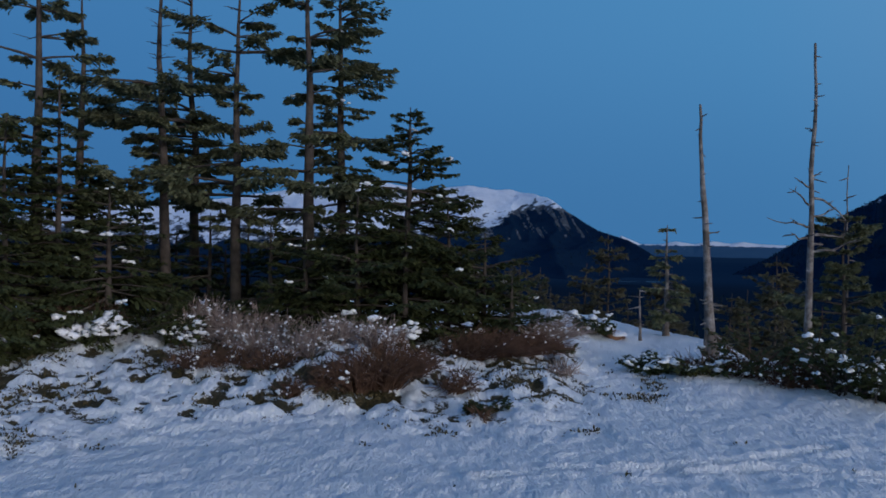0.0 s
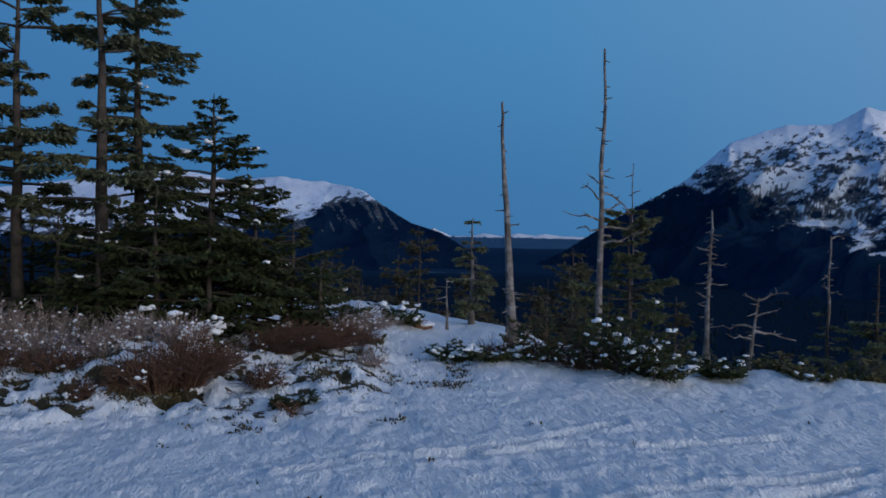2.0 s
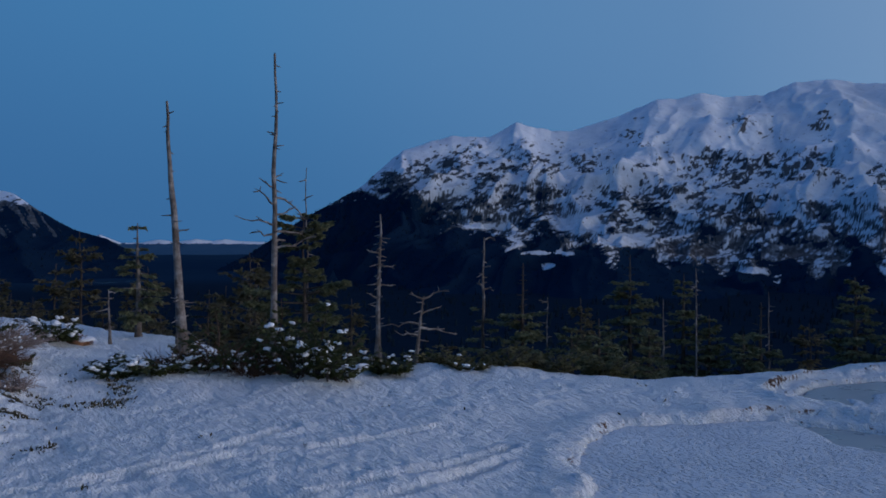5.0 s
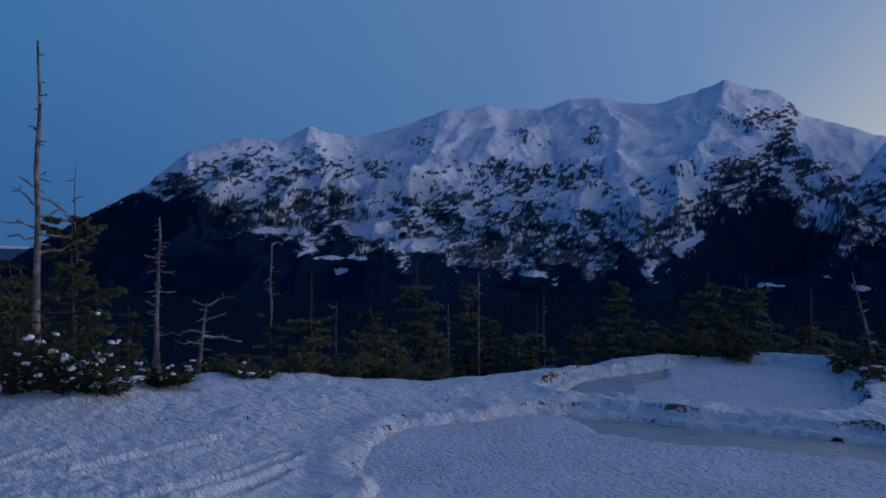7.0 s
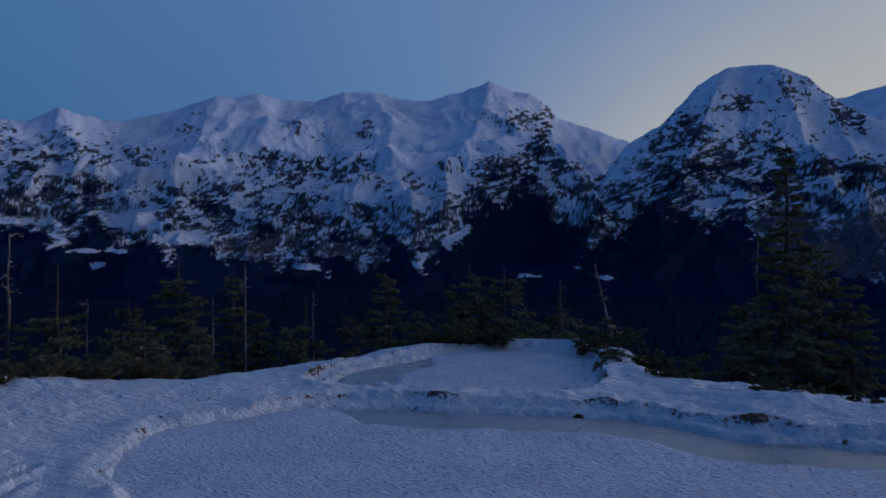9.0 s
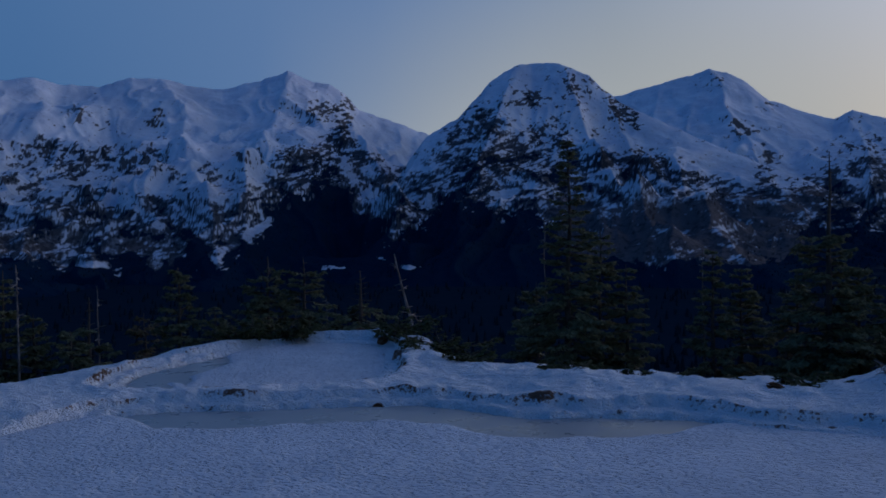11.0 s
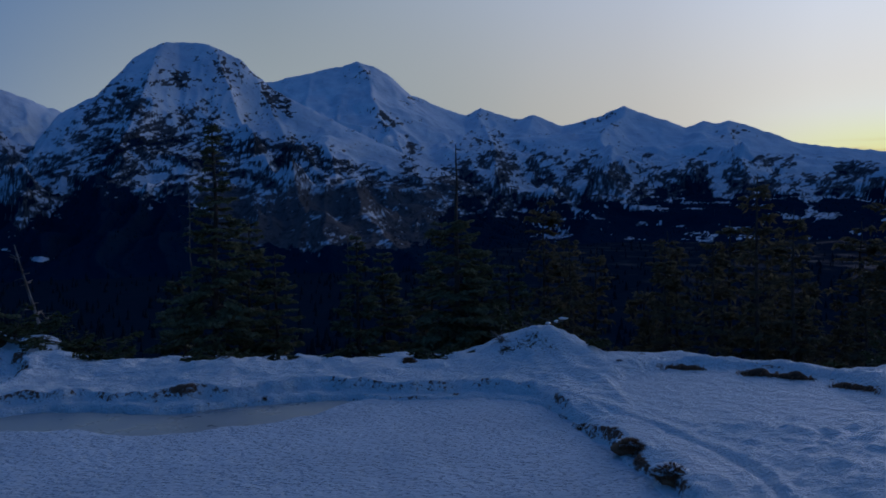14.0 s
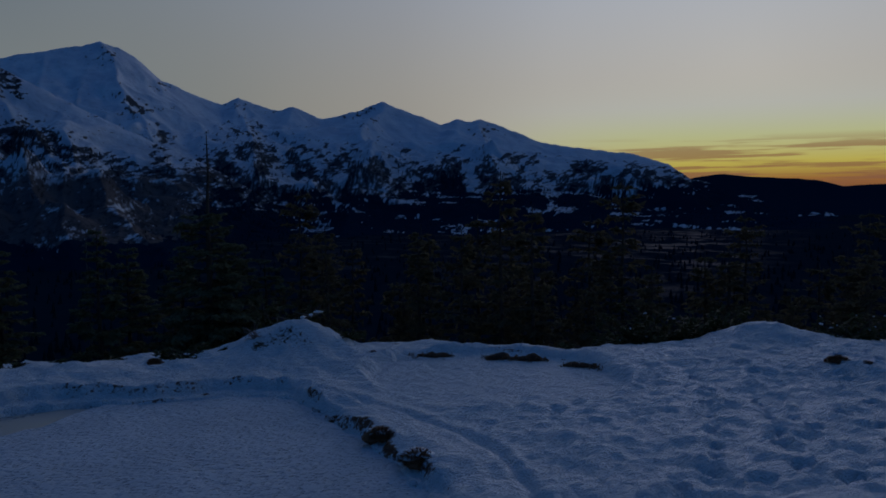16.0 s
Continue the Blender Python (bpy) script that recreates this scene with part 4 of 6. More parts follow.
n = len(cx)
vx = np.c_[cx[:, None] + 0.27 * ch[:, None] * np.cos(ring6), cx]
vy = np.c_[cy[:, None] + 0.27 * ch[:, None] * np.sin(ring6), cy]
vz = np.c_[np.repeat(cz[:, None], 5, 1), cz + ch]
base_i = np.arange(n)[:, None, None] * 6
tri = np.stack([np.arange(5), (np.arange(5) + 1) % 5, np.full(5, 5)], -1)[None] + base_i
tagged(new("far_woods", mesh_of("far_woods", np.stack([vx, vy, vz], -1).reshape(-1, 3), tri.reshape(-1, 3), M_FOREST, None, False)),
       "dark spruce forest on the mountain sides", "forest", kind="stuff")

# river channel on the plain
wx = np.linspace(10.0, 15.6, 40)
thin = np.sin(np.linspace(0, np.pi, 40)) ** 0.5
rows_w = [np.c_[d * np.sin(np.radians(wx)), d * np.cos(np.radians(wx)), np.full(40, FLOOR + 6.2)]
          for d in ((1237 - 9 * thin + 14 * field(wx * 1.3, wx * 0, 3))[:, None][:, 0], (1240 + 9 * thin + 14 * field(wx * 1.1, wx * 0 + 5, 4)))]
tagged(new("water", mesh_of("water", np.concatenate(rows_w), grid_faces(2, 40)[:, ::-1], M_WATER)), "pale river channel on the plain", "river", kind="structure")


# ---- growing things ----
def part(name, made, mat, parent, label="", smooth=True, kind=""):
    """One mesh object under a thing; kind "stuff" for what is too fine to pick apart."""
    ob = new(name, mesh_of(name, made[0], made[1], mat, None, smooth) if isinstance(made, tuple) else made)
    ob.parent = parent
    return tagged(ob, label, kind=kind)


def thing(name, x, y, label, category, group="", sink=0.03):
    ob = new(name)
    ob.location = (x, y, float(ground(x, y)[0]) - sink)
    ob.empty_display_size = 0.1
    return tagged(ob, label, category, group)


def polar(az, d):
    """A place by its bearing and distance from where the camera stands when it looks that way."""
    head = radians(0 if az < 29 else 24 if az < 47.5 else 50 if az < 75 else 91 if az < 109 else 115)
    return ARM * math.sin(head) + d * math.sin(radians(az)), ARM * math.cos(head) + d * math.cos(radians(az))


def unit(v):
    return v / (np.linalg.norm(v, axis=-1, keepdims=True) + 1e-9)


def joined(pieces):
    """Verts and faces of several (verts, faces) put together; quads and triangles may mix."""
    verts, quads, tris, base = [], [], [], 0
    for v, f in pieces:
        verts.append(v)
        for g in (f if isinstance(f, list) else [f]):
            if len(g):
                (quads if g.shape[1] == 4 else tris).append(g + base)
        base += len(v)
    faces = [np.concatenate(k) for k in (quads, tris) if k]
    return np.concatenate(verts), faces


def tube(pts, rad, sides=6):
    """A round limb along points, closed at its tip."""
    pts, rad = np.asarray(pts, float), np.asarray(rad, float)
    along = unit(np.gradient(pts, axis=0))
    ref = np.where(np.abs(along[:, 2:3]) > 0.9, [[1.0, 0, 0]], [[0, 0, 1.0]])
    a = unit(np.cross(along, ref))
    c = np.cross(along, a)
    ang_ = np.arange(sides) * 2 * np.pi / sides
    ring_ = a[:, None] * np.cos(ang_)[None, :, None] + c[:, None] * np.sin(ang_)[None, :, None]
    v = (pts[:, None] + ring_ * rad[:, None, None]).reshape(-1, 3)
    tip = len(v)
    v = np.r_[v, pts[-1:] + along[-1:] * rad[-1]]
    last = (len(pts) - 1) * sides + np.arange(sides)
    return v, [grid_faces(len(pts), sides, True), np.stack([last, np.roll(last, -1), np.full(sides, tip)], -1)]


def blades(base, way, long, wide, rng_):
    """Narrow pointed leaves: base points, directions, lengths, widths."""
    n_ = len(base)
    side_ = unit(np.cross(way, unit(rng_.normal(size=(n_, 3)) + [0, 0, 1.2])))
    long, wide = np.broadcast_to(long, n_)[:, None], np.broadcast_to(wide, n_)[:, None]
    mid = base + way * long * 0.45
    v = np.stack([base, mid - side_ * wide / 2, base + way * long, mid + side_ * wide / 2], 1).reshape(-1, 3)
    return v, np.arange(4 * n_).reshape(-1, 4)


def lump(centre, size, rng_, rings=5, sides=9):
    """A soft pillow of snow."""
    u = np.linspace(0.12, 0.96, rings)
    a = np.arange(sides) * 2 * np.pi / sides
    U, A = np.meshgrid(u * np.pi, a, indexing="ij")
    p = np.stack([np.sin(U) * np.cos(A), np.sin(U) * np.sin(A), np.cos(U)], -1).reshape(-1, 3)
    k = rng_.uniform(0, 50)
    p = p * (1 + 0.55 * field(p[:, 0] * 1.5 + k, p[:, 1] * 1.5 + p[:, 2] + k, 5) + 0.25 * field(p[:, 0] * 3.5 + k, p[:, 1] * 3.5 - p[:, 2] * 2 + k, 6))[:, None]
    ends = p[:sides].mean(0) * 1.05 + [0, 0, 0.1], p[-sides:].mean(0)
    spin = rng_.uniform(0, 6.28)
    v = np.r_[p, [ends[0]], [ends[1]]] * np.asarray(size)
    v = np.stack([v[:, 0] * math.cos(spin) - v[:, 1] * math.sin(spin), v[:, 0] * math.sin(spin) + v[:, 1] * math.cos(spin), v[:, 2]], -1) + np.asarray(centre)
    top, bot = len(p), len(p) + 1
    i = np.arange(sides)
    f = [grid_faces(rings, sides, True)[:, ::-1], np.stack([np.full(sides, top), i, (i + 1) % sides], -1),
         np.stack([np.full(sides, bot), len(p) - sides + (i + 1) % sides, len(p) - sides + i], -1)]
    return v, f


def stem_line(rng_, H, lean, wob=0.02, n_=14):
    u = np.linspace(0, 1, n_)
    k = rng_.uniform(0, 90)
    return np.stack([H * (lean[0] * u + wob * fbm(u * 3 + k, u * 0 + 1.5, 3, 3) * u ** 0.5), H * (lean[1] * u + wob * fbm(u * 3 + k, u * 0 + 7.5, 3, 4) * u ** 0.5), H * u], -1)


def limb_line(start, az, L, rise, sag, rng_, n_=6, kink=0.0):
    u = np.linspace(0, 1, n_)
    bend = rng_.normal(0, 0.35)
    a = az + bend * u ** 2
    line = start + np.stack([np.cos(a) * L * u, np.sin(a) * L * u, L * (rise * u - sag * u ** 2 + 0.5 * sag * u ** 4)], -1)
    return line + np.cumsum(rng_.normal(0, kink * L, (n_, 3)), 0) * u[:, None] if kink else line


def needle_spray(line, L, rng_, leaf, density, base_u=0.25, puff=0.16):
    """Leaves on the twigs of one limb; the twigs lie in a flat, drooping fan."""
    k = max(6, int((0.12 + L) / 0.0115 * density))
    u = base_u + (1 - base_u) * rng_.random(k) ** 0.8
    idx = u * (len(line) - 1)
    i = np.minimum(idx.astype(int), len(line) - 2)
    p = line[i] + (line[i + 1] - line[i]) * (idx - i)[:, None]
    ahead = unit(line[i + 1] - line[i])
    across = unit(np.cross(ahead, [0, 0, 1.0]))
    sgn = rng_.choice([-1, 1], k)[:, None]
    tw = unit(ahead * rng_.uniform(0.5, 1.1, (k, 1)) + across * sgn * rng_.uniform(0.4, 1.0, (k, 1)) + [0, 0, 1] * rng_.normal(-0.12, puff, (k, 1)))
    # side twigs spread the spray into a flat pad
    reach_ = rng_.random((k, 1)) * (0.02 + 0.30 * L * (1.06 - u))[:, None]
    p = p + across * sgn * reach_ + ahead * 0.4 * reach_ - np.array([0, 0, 1.0]) * (0.25 * reach_ + rng_.normal(0, 0.2 * puff * L, (k, 1)) * 0.4)
    tl = (0.05 + 0.10 * L * (1.05 - u)) * rng_.uniform(0.6, 1.2, k)
    # each twig is a flat drooping frond ...
    w3 = np.array([0.0, 0.4, 0.8, 1.0])
    spine = p[:, None] + tw[:, None] * (tl[:, None] * w3)[..., None] - np.array([0, 0, 1.0]) * (0.26 * tl[:, None] * w3 ** 2)[..., None]
    flat_side = unit(np.cross(tw, unit(np.array([0, 0, 1.0]) + rng_.normal(0, 0.40, (k, 3)))))
    half = (leaf * rng_.uniform(0.25, 0.45, k))[:, None] * np.array([0.5, 1.0, 0.8, 0.15])
    edge = flat_side[:, None] * half[..., None]
    fv = np.stack([spine - edge, spine + edge], 2).reshape(-1, 3)
    q = np.array([[0, 1, 3, 2], [2, 3, 5, 4], [4, 5, 7, 6]])
    fronds = fv, (np.arange(k)[:, None, None] * 8 + q).reshape(-1, 4)
    # ... with a ragged fringe of needles
    m = np.maximum(2, (tl / (leaf * 0.62)).astype(int))
    rep = np.repeat(np.arange(k), m)
    w = rng_.random(len(rep))
    pos = p[rep] + tw[rep] * (tl[rep] * w)[:, None] - np.array([0, 0, 1.0]) * (0.26 * tl[rep] * w ** 2)[:, None]
    way = unit(tw[rep] * 0.8 + across[rep] * rng_.normal(0, 0.75, (len(rep), 1)) + ahead[rep] * rng_.normal(0, 0.3, (len(rep), 1)) + np.array([0, 0, 1.0]) * rng_.normal(-0.22, 0.22, (len(rep), 1)))
    fringe = blades(pos, way, leaf * rng_.uniform(0.4, 0.9, len(rep)), leaf * 0.28, rng_)
    return joined([fronds, fringe])


def grow_tree(tree, seed, H, spread, clear=0.1, gap=0.17, sag=0.25, dens=1.0, leaf=0.07, lean=(0, 0), stem=0.055, form="cone",
              bare_top=0.0, snow=0.0, needles=None, bark=None, skip=0.0, reach=None, limbs=False, taper=0.75):
    """Trunk, branches, crown and snow of a conifer under the Empty tree."""
    r_ = np.random.default_rng(seed)
    line = stem_line(r_, H, lean)
    u = np.linspace(0, 1, len(line))
    rad = stem * (1 - u) ** 0.85 + 0.006 + stem * 0.5 * np.exp(-u * 22)
    part("trunk", tube(line, rad, 9), bark or M_BARK, tree)
    wood_, green, white = [], [], []
    h = max(clear * H, 0.12)
    top = H * (1 - bare_top)
    while h < H * 0.985:
        f = (h - clear * H) / (H - clear * H)
        at = np.array([np.interp(h / H, u, line[:, k]) for k in range(3)])
        for _ in range(r_.integers(3, 6) + (form == "pads")):
            az = r_.uniform(0, 2 * np.pi)
            if form == "cone":
                L = 1.25 * spread * (1 - f) ** taper * r_.uniform(0.6, 1.1) + 0.06
            elif form == "pads":
                L = 1.5 * spread * (0.62 + 0.38 * math.sin(f * 13 + seed)) * (1 - 0.75 * f ** 3) * r_.uniform(0.4, 1.1) + 0.08
            else:
                L = 1.3 * spread * (1 - 0.72 * f) * (0.7 + 0.3 * math.sin(h * 7 + seed)) * r_.uniform(0.5, 1.1) + 0.05
            if reach:
                L *= 1 + reach[1] * math.cos(az - reach[0])
            dead = h > top or r_.random() < skip
            if dead:
                L *= 0.45
            rise = (0.30 * f + r_.normal(0.04, 0.06)) if form == "pads" else 0.45 * f + r_.normal(-0.05, 0.12)
            lim = limb_line(at, az, L, rise, (0.55 if form == "pads" else 1.0) * sag * r_.uniform(0.6, 1.3), r_)
            rb = (0.006 + 0.014 * L) * (1 - 0.85 * np.linspace(0, 1, 6))
            wood_.append(tube(lim[::1 if limbs else 2], rb[::1 if limbs else 2], 4 if limbs else 3))
            if dead:
                if r_.random() < 0.6:
                    twig = limb_line(lim[3], az + r_.choice([-1, 1]) * 0.9, L * 0.5, 0.3, 0.1, r_, 4)
                    wood_.append(tube(twig, np.array([0.006, 0.005, 0.004, 0.002]), 3))
                continue
            green.append(needle_spray(lim, L, r_, leaf * 0.85, dens * 2.6, 0.45, 0.30) if form == "pads" else needle_spray(lim, L, r_, leaf, dens))
            if r_.random() < snow:
                q = lim[r_.integers(3, 5)]
                for _k in range(3):
                    s_ = r_.uniform(0.025, 0.055) * (0.6 + 0.5 * L)
                    white.append(lump(q + r_.normal(0, 0.05, 3) * [1, 1, 0.2] + [0, 0, 0.015], (s_ * 1.3, s_ * r_.uniform(0.7, 1), s_ * 0.5), r_, 5, 7))
        h += (2.0 if form == "pads" else 1.0) * gap * r_.uniform(0.6, 1.4)
    if wood_:
        if limbs:
            for made in wood_:
                part("branch", made, bark or M_BARK, tree)
        else:
            part("branchwork", joined(wood_), bark or M_BARK, tree, kind="stuff")
    if green:
        part("crown", joined(green), needles or M_NEEDLE, tree, kind="stuff")
    if white:
        part("snow_cap", joined(white), M_SNOW, tree, "small pillows of snow", kind="stuff")


def conifer(az, d, el, seed, label, group="", name="conifer", sink=0.05, **how):
    x, y = polar(az, d)
    tree = thing(name, x, y, label, "tree", group, sink)
    H = EYE + d * math.tan(radians(el)) - tree.location.z
    grow_tree(tree, seed, H, **how)
    return tree


def snag(az, d, el, seed, label, stem=0.06, lean=(0, 0), arms=(), stubs=6, low=None, blunt=True, wob=0.02):
    """A dead standing trunk; arms are height fraction, direction, length, rise, sag."""
    x, y = polar(az, d)
    tree = thing("dead_tree", x, y, label, "dead tree", "dead trees", 0.06)
    if low is not None:
        tree.location.z = low
    H = EYE + d * math.tan(radians(el)) - tree.location.z
    r_ = np.random.default_rng(seed)
    line = stem_line(r_, H, lean, wob, 18)
    u = np.linspace(0, 1, 18)
    rad = 0.72 * stem * (1 - 0.74 * u) * (1 + 0.10 * field(u * 12, u * 0 + seed, 3)) + stem * 0.7 * np.exp(-u * 16)
    if not blunt:
        rad = rad * (1 - u ** 3 * 0.8)
    part("trunk", tube(line, rad, 10), M_GREY, tree)
    for h, a, L, rise, sg in arms:
        at = np.array([np.interp(h, u, line[:, k]) for k in range(3)])
        lim = limb_line(at, radians(90 - a), L, rise, sg, r_, 8, 0.085)
        branch = part("branch", tube(lim, (0.013 + 0.018 * L) * (1 - 0.75 * np.linspace(0, 1, 8)), 5), M_GREY, tree)
        for k in range(3):
            q = lim[r_.integers(3, 7)]
            part("twig", tube(limb_line(q, radians(90 - a) + r_.normal(0, 1.0), L * r_.uniform(0.15, 0.4), r_.uniform(-0.2, 0.7), 0.1, r_, 4),
                              np.array([0.009, 0.007, 0.005, 0.003]), 4), M_GREY, branch)
    bits = []
    for k in range(stubs + 6):
        h = r_.uniform(0.2, 0.97)
        at = np.array([np.interp(h, u, line[:, j]) for j in range(3)])
        bits.append(tube(limb_line(at, r_.uniform(0, 6.3), r_.uniform(0.06, 0.2), r_.uniform(-0.3, 0.5), 0.2, r_, 4), np.array([0.013, 0.010, 0.008, 0.004]), 4))
    if bits:
        for made in bits:
            part("stub", made, M_GREY, tree)
    return tree


def bush(x, y, wide, high, seed, label, snow=0.5, needles=None, stems=26, leaf=0.065, dens=0.7, cap=0.12, group="low bushes", wood=None, bare=0.2):
    """A low, spreading evergreen bush with snow on it."""
    ob = thing("bush", x, y, label, "bush", group)
    r_ = np.random.default_rng(seed)
    wood_, green, white, limbs_ = [], [], [], []
    for k in range(stems):
        az = r_.uniform(0, 2 * np.pi)
        L = wide * r_.uniform(0.4, 1.0)
        rise = high / wide * r_.uniform(0.5, 1.6)
        lim = limb_line(np.array([r_.normal(0, wide * 0.15), r_.normal(0, wide * 0.15), 0.0]), az, L, rise, rise * r_.uniform(0.3, 0.7), r_)
        limbs_.append(lim)
        wood_.append(tube(lim, 0.012 * (1 - 0.8 * np.linspace(0, 1, 6)), 4))
        green.append(needle_spray(lim, L, r_, leaf, dens, bare))
    part("stemwork", joined(wood_), wood or M_BARK, ob, kind="stuff")
    part("foliage", joined(green), needles or M_NEEDLE, ob, kind="stuff")
    if snow >= 0.25:
        tips = [(g, i) for g in range(stems) for i in (3, 4, 5)]
        for g, i in tips:
            if r_.random() < min(0.8, 0.55 * snow):
                s_ = cap * r_.uniform(0.25, 0.6) * (0.5 + 0.6 * snow)
                for _k in range(4):
                    q_ = s_ * r_.uniform(0.35, 0.75)
                    white.append(lump(limbs_[g][i] + r_.normal(0, 0.5 * s_, 3) * [1, 1, 0.35] + [0, 0, 0.015], (q_ * 1.25, q_, q_ * 0.62), r_, 5, 7))
        if white:
            part("snow_cap", joined(white), M_SNOW, ob, "clumps of fresh snow on the branch tips", kind="stuff")
    return ob


def twig_shrub(x, y, wide, high, seed, label, mat, stems=120, lean=(0, 0), snow=0.0, group="bare shrubs"):
    """A bare shrub: a fan of thin forking twigs."""
    ob = thing("shrub", x, y, label, "shrub", group)
    r_ = np.random.default_rng(seed)
    wood_, white = [], []
    for k in range(stems):
        az, out = r_.uniform(0, 2 * np.pi), r_.random() ** 0.6
        start = np.array([math.cos(az), math.sin(az), 0]) * wide * 0.35 * r_.random()
        tip = np.array([math.cos(az) * wide * out + lean[0], math.sin(az) * wide * out + lean[1], high * r_.uniform(0.5, 1.1) * (1 - 0.5 * out)])
        u = np.linspace(0, 1, 5)[:, None]
        lim = start + (tip - start) * u + np.array([0, 0, high * 0.35]) * (u * (1 - u)) + r_.normal(0, 0.012, (5, 3)) * u
        wood_.append(tube(lim, 0.006 * (1 - 0.7 * u[:, 0]), 3))
        for j in range(2):
            q = lim[r_.integers(2, 4)]
            e = q + unit(tip - start + r_.normal(0, 0.25, 3)) * r_.uniform(0.06, 0.2)
            wood_.append(tube(np.array([q, (q + e) / 2 + r_.normal(0, 0.01, 3), e]), np.array([0.004, 0.003, 0.002]), 3))
        if r_.random() < snow:
            s_ = r_.uniform(0.008, 0.019)
            for i in (2, 3, 4):
                white.append(lump(lim[i] + r_.normal(0, 0.012, 3), (s_ * 1.3, s_, s_ * 0.75), r_, 4, 6))
    part("twigwork", joined(wood_), mat, ob, kind="stuff")
    if white:
        part("snow_cap", joined(white), M_SNOW, ob, "bits of snow in the twigs", kind="stuff")
    return ob


def tussock(x, y, size, seed, snow=True):
    """A hummock of dry sedge on the shore."""
    ob = thing("sedge_tussock", x, y, "dry brown sedge hummock capped with snow at the pond shore" if snow else "dry brown sedge hummock in the snow", "grass tuft", "sedge hummocks", 0.04)
    r_ = np.random.default_rng(seed)
    part("peat", lump((0, 0, size * 0.05), (size * 0.85, size * 0.75, size * 0.4), r_, 8, 14), M_SEDGE, ob)
    n_ = 1500
    az, out = r_.uniform(0, 2 * np.pi, n_), r_.random(n_) ** 0.5
    base = np.stack([np.cos(az) * out * size * 0.9, np.sin(az) * out * size * 0.8, size * 0.52 * np.sqrt(np.maximum(1 - out ** 2, 0))], -1)
    way = unit(np.stack([np.cos(az) * out, np.sin(az) * out, r_.uniform(-0.7, 0.7, n_)], -1))
    part("sedge", blades(base, way, size * r_.uniform(0.14, 0.34, n_), 0.006, r_), M_SEDGE, ob, kind="stuff")
    if snow:
        part("snow_cap", lump((size * r_.uniform(0.3, 0.5), r_.normal(0, 0.02), size * 0.36), (size * 0.8, size * 0.8, size * 0.16), r_, 6, 12), M_SNOW, ob, "cap of snow")


# ---- the stand of trees on the bank ----
PADS = dict(form="pads", needles=M_HEMLOCK, leaf=0.065, stem=0.085, sag=0.30)
for az, d, el, seed, kw in (
        (-26.4, 12.0, 19.5, 1, dict(spread=0.85, clear=0.34, gap=0.17, skip=0.22, lean=(-0.01, 0))),
        (-24.1, 13.0, 15.8, 2, dict(spread=0.70, clear=0.38, gap=0.18, skip=0.28, lean=(0.0, 0))),
        (-18.8, 12.5, 19.0, 3, dict(spread=1.0, clear=0.34, gap=0.095, skip=0.10, bare_top=0.36, lean=(-0.03, 0))),
        (-17.0, 13.5, 18.0, 4, dict(spread=0.95, clear=0.34, gap=0.10, skip=0.12, bare_top=0.36, lean=(-0.01, 0))),
        (-14.2, 12.0, 17.5, 5, dict(spread=0.95, clear=0.30, gap=0.125, skip=0.15, bare_top=0.12, lean=(-0.005, 0)))):
    conifer(az, d, el, seed, "tall thin hemlock with sparse lichen-hung clumps and dead twigs", "trees on the bank", limbs=True, **{**PADS, **kw})
for az, d, el, seed, kw in (
        (-9.3, 11.5, 20.0, 6, dict(spread=0.85, clear=0.26, gap=0.17, needles=M_HEMLOCK, form="pads", stem=0.10, sag=0.3, snow=0.05, lean=(-0.015, 0))),
        (-7.2, 12.2, 18.5, 7, dict(spread=1.10, clear=0.15, gap=0.14, needles=M_HEMLOCK, form="full", stem=0.09, sag=0.3, snow=0.07, lean=(-0.01, 0), reach=(0.0, 0.25))),
        (-2.6, 11.4, 9.3, 8, dict(spread=1.30, clear=0.10, gap=0.12, form="cone", stem=0.07, sag=0.3, snow=0.10, lean=(0.01, 0)))):
    conifer(az, d, el, seed, "dark green hemlock with flat drooping branches and flecks of snow", "trees on the bank", limbs=True, **kw)
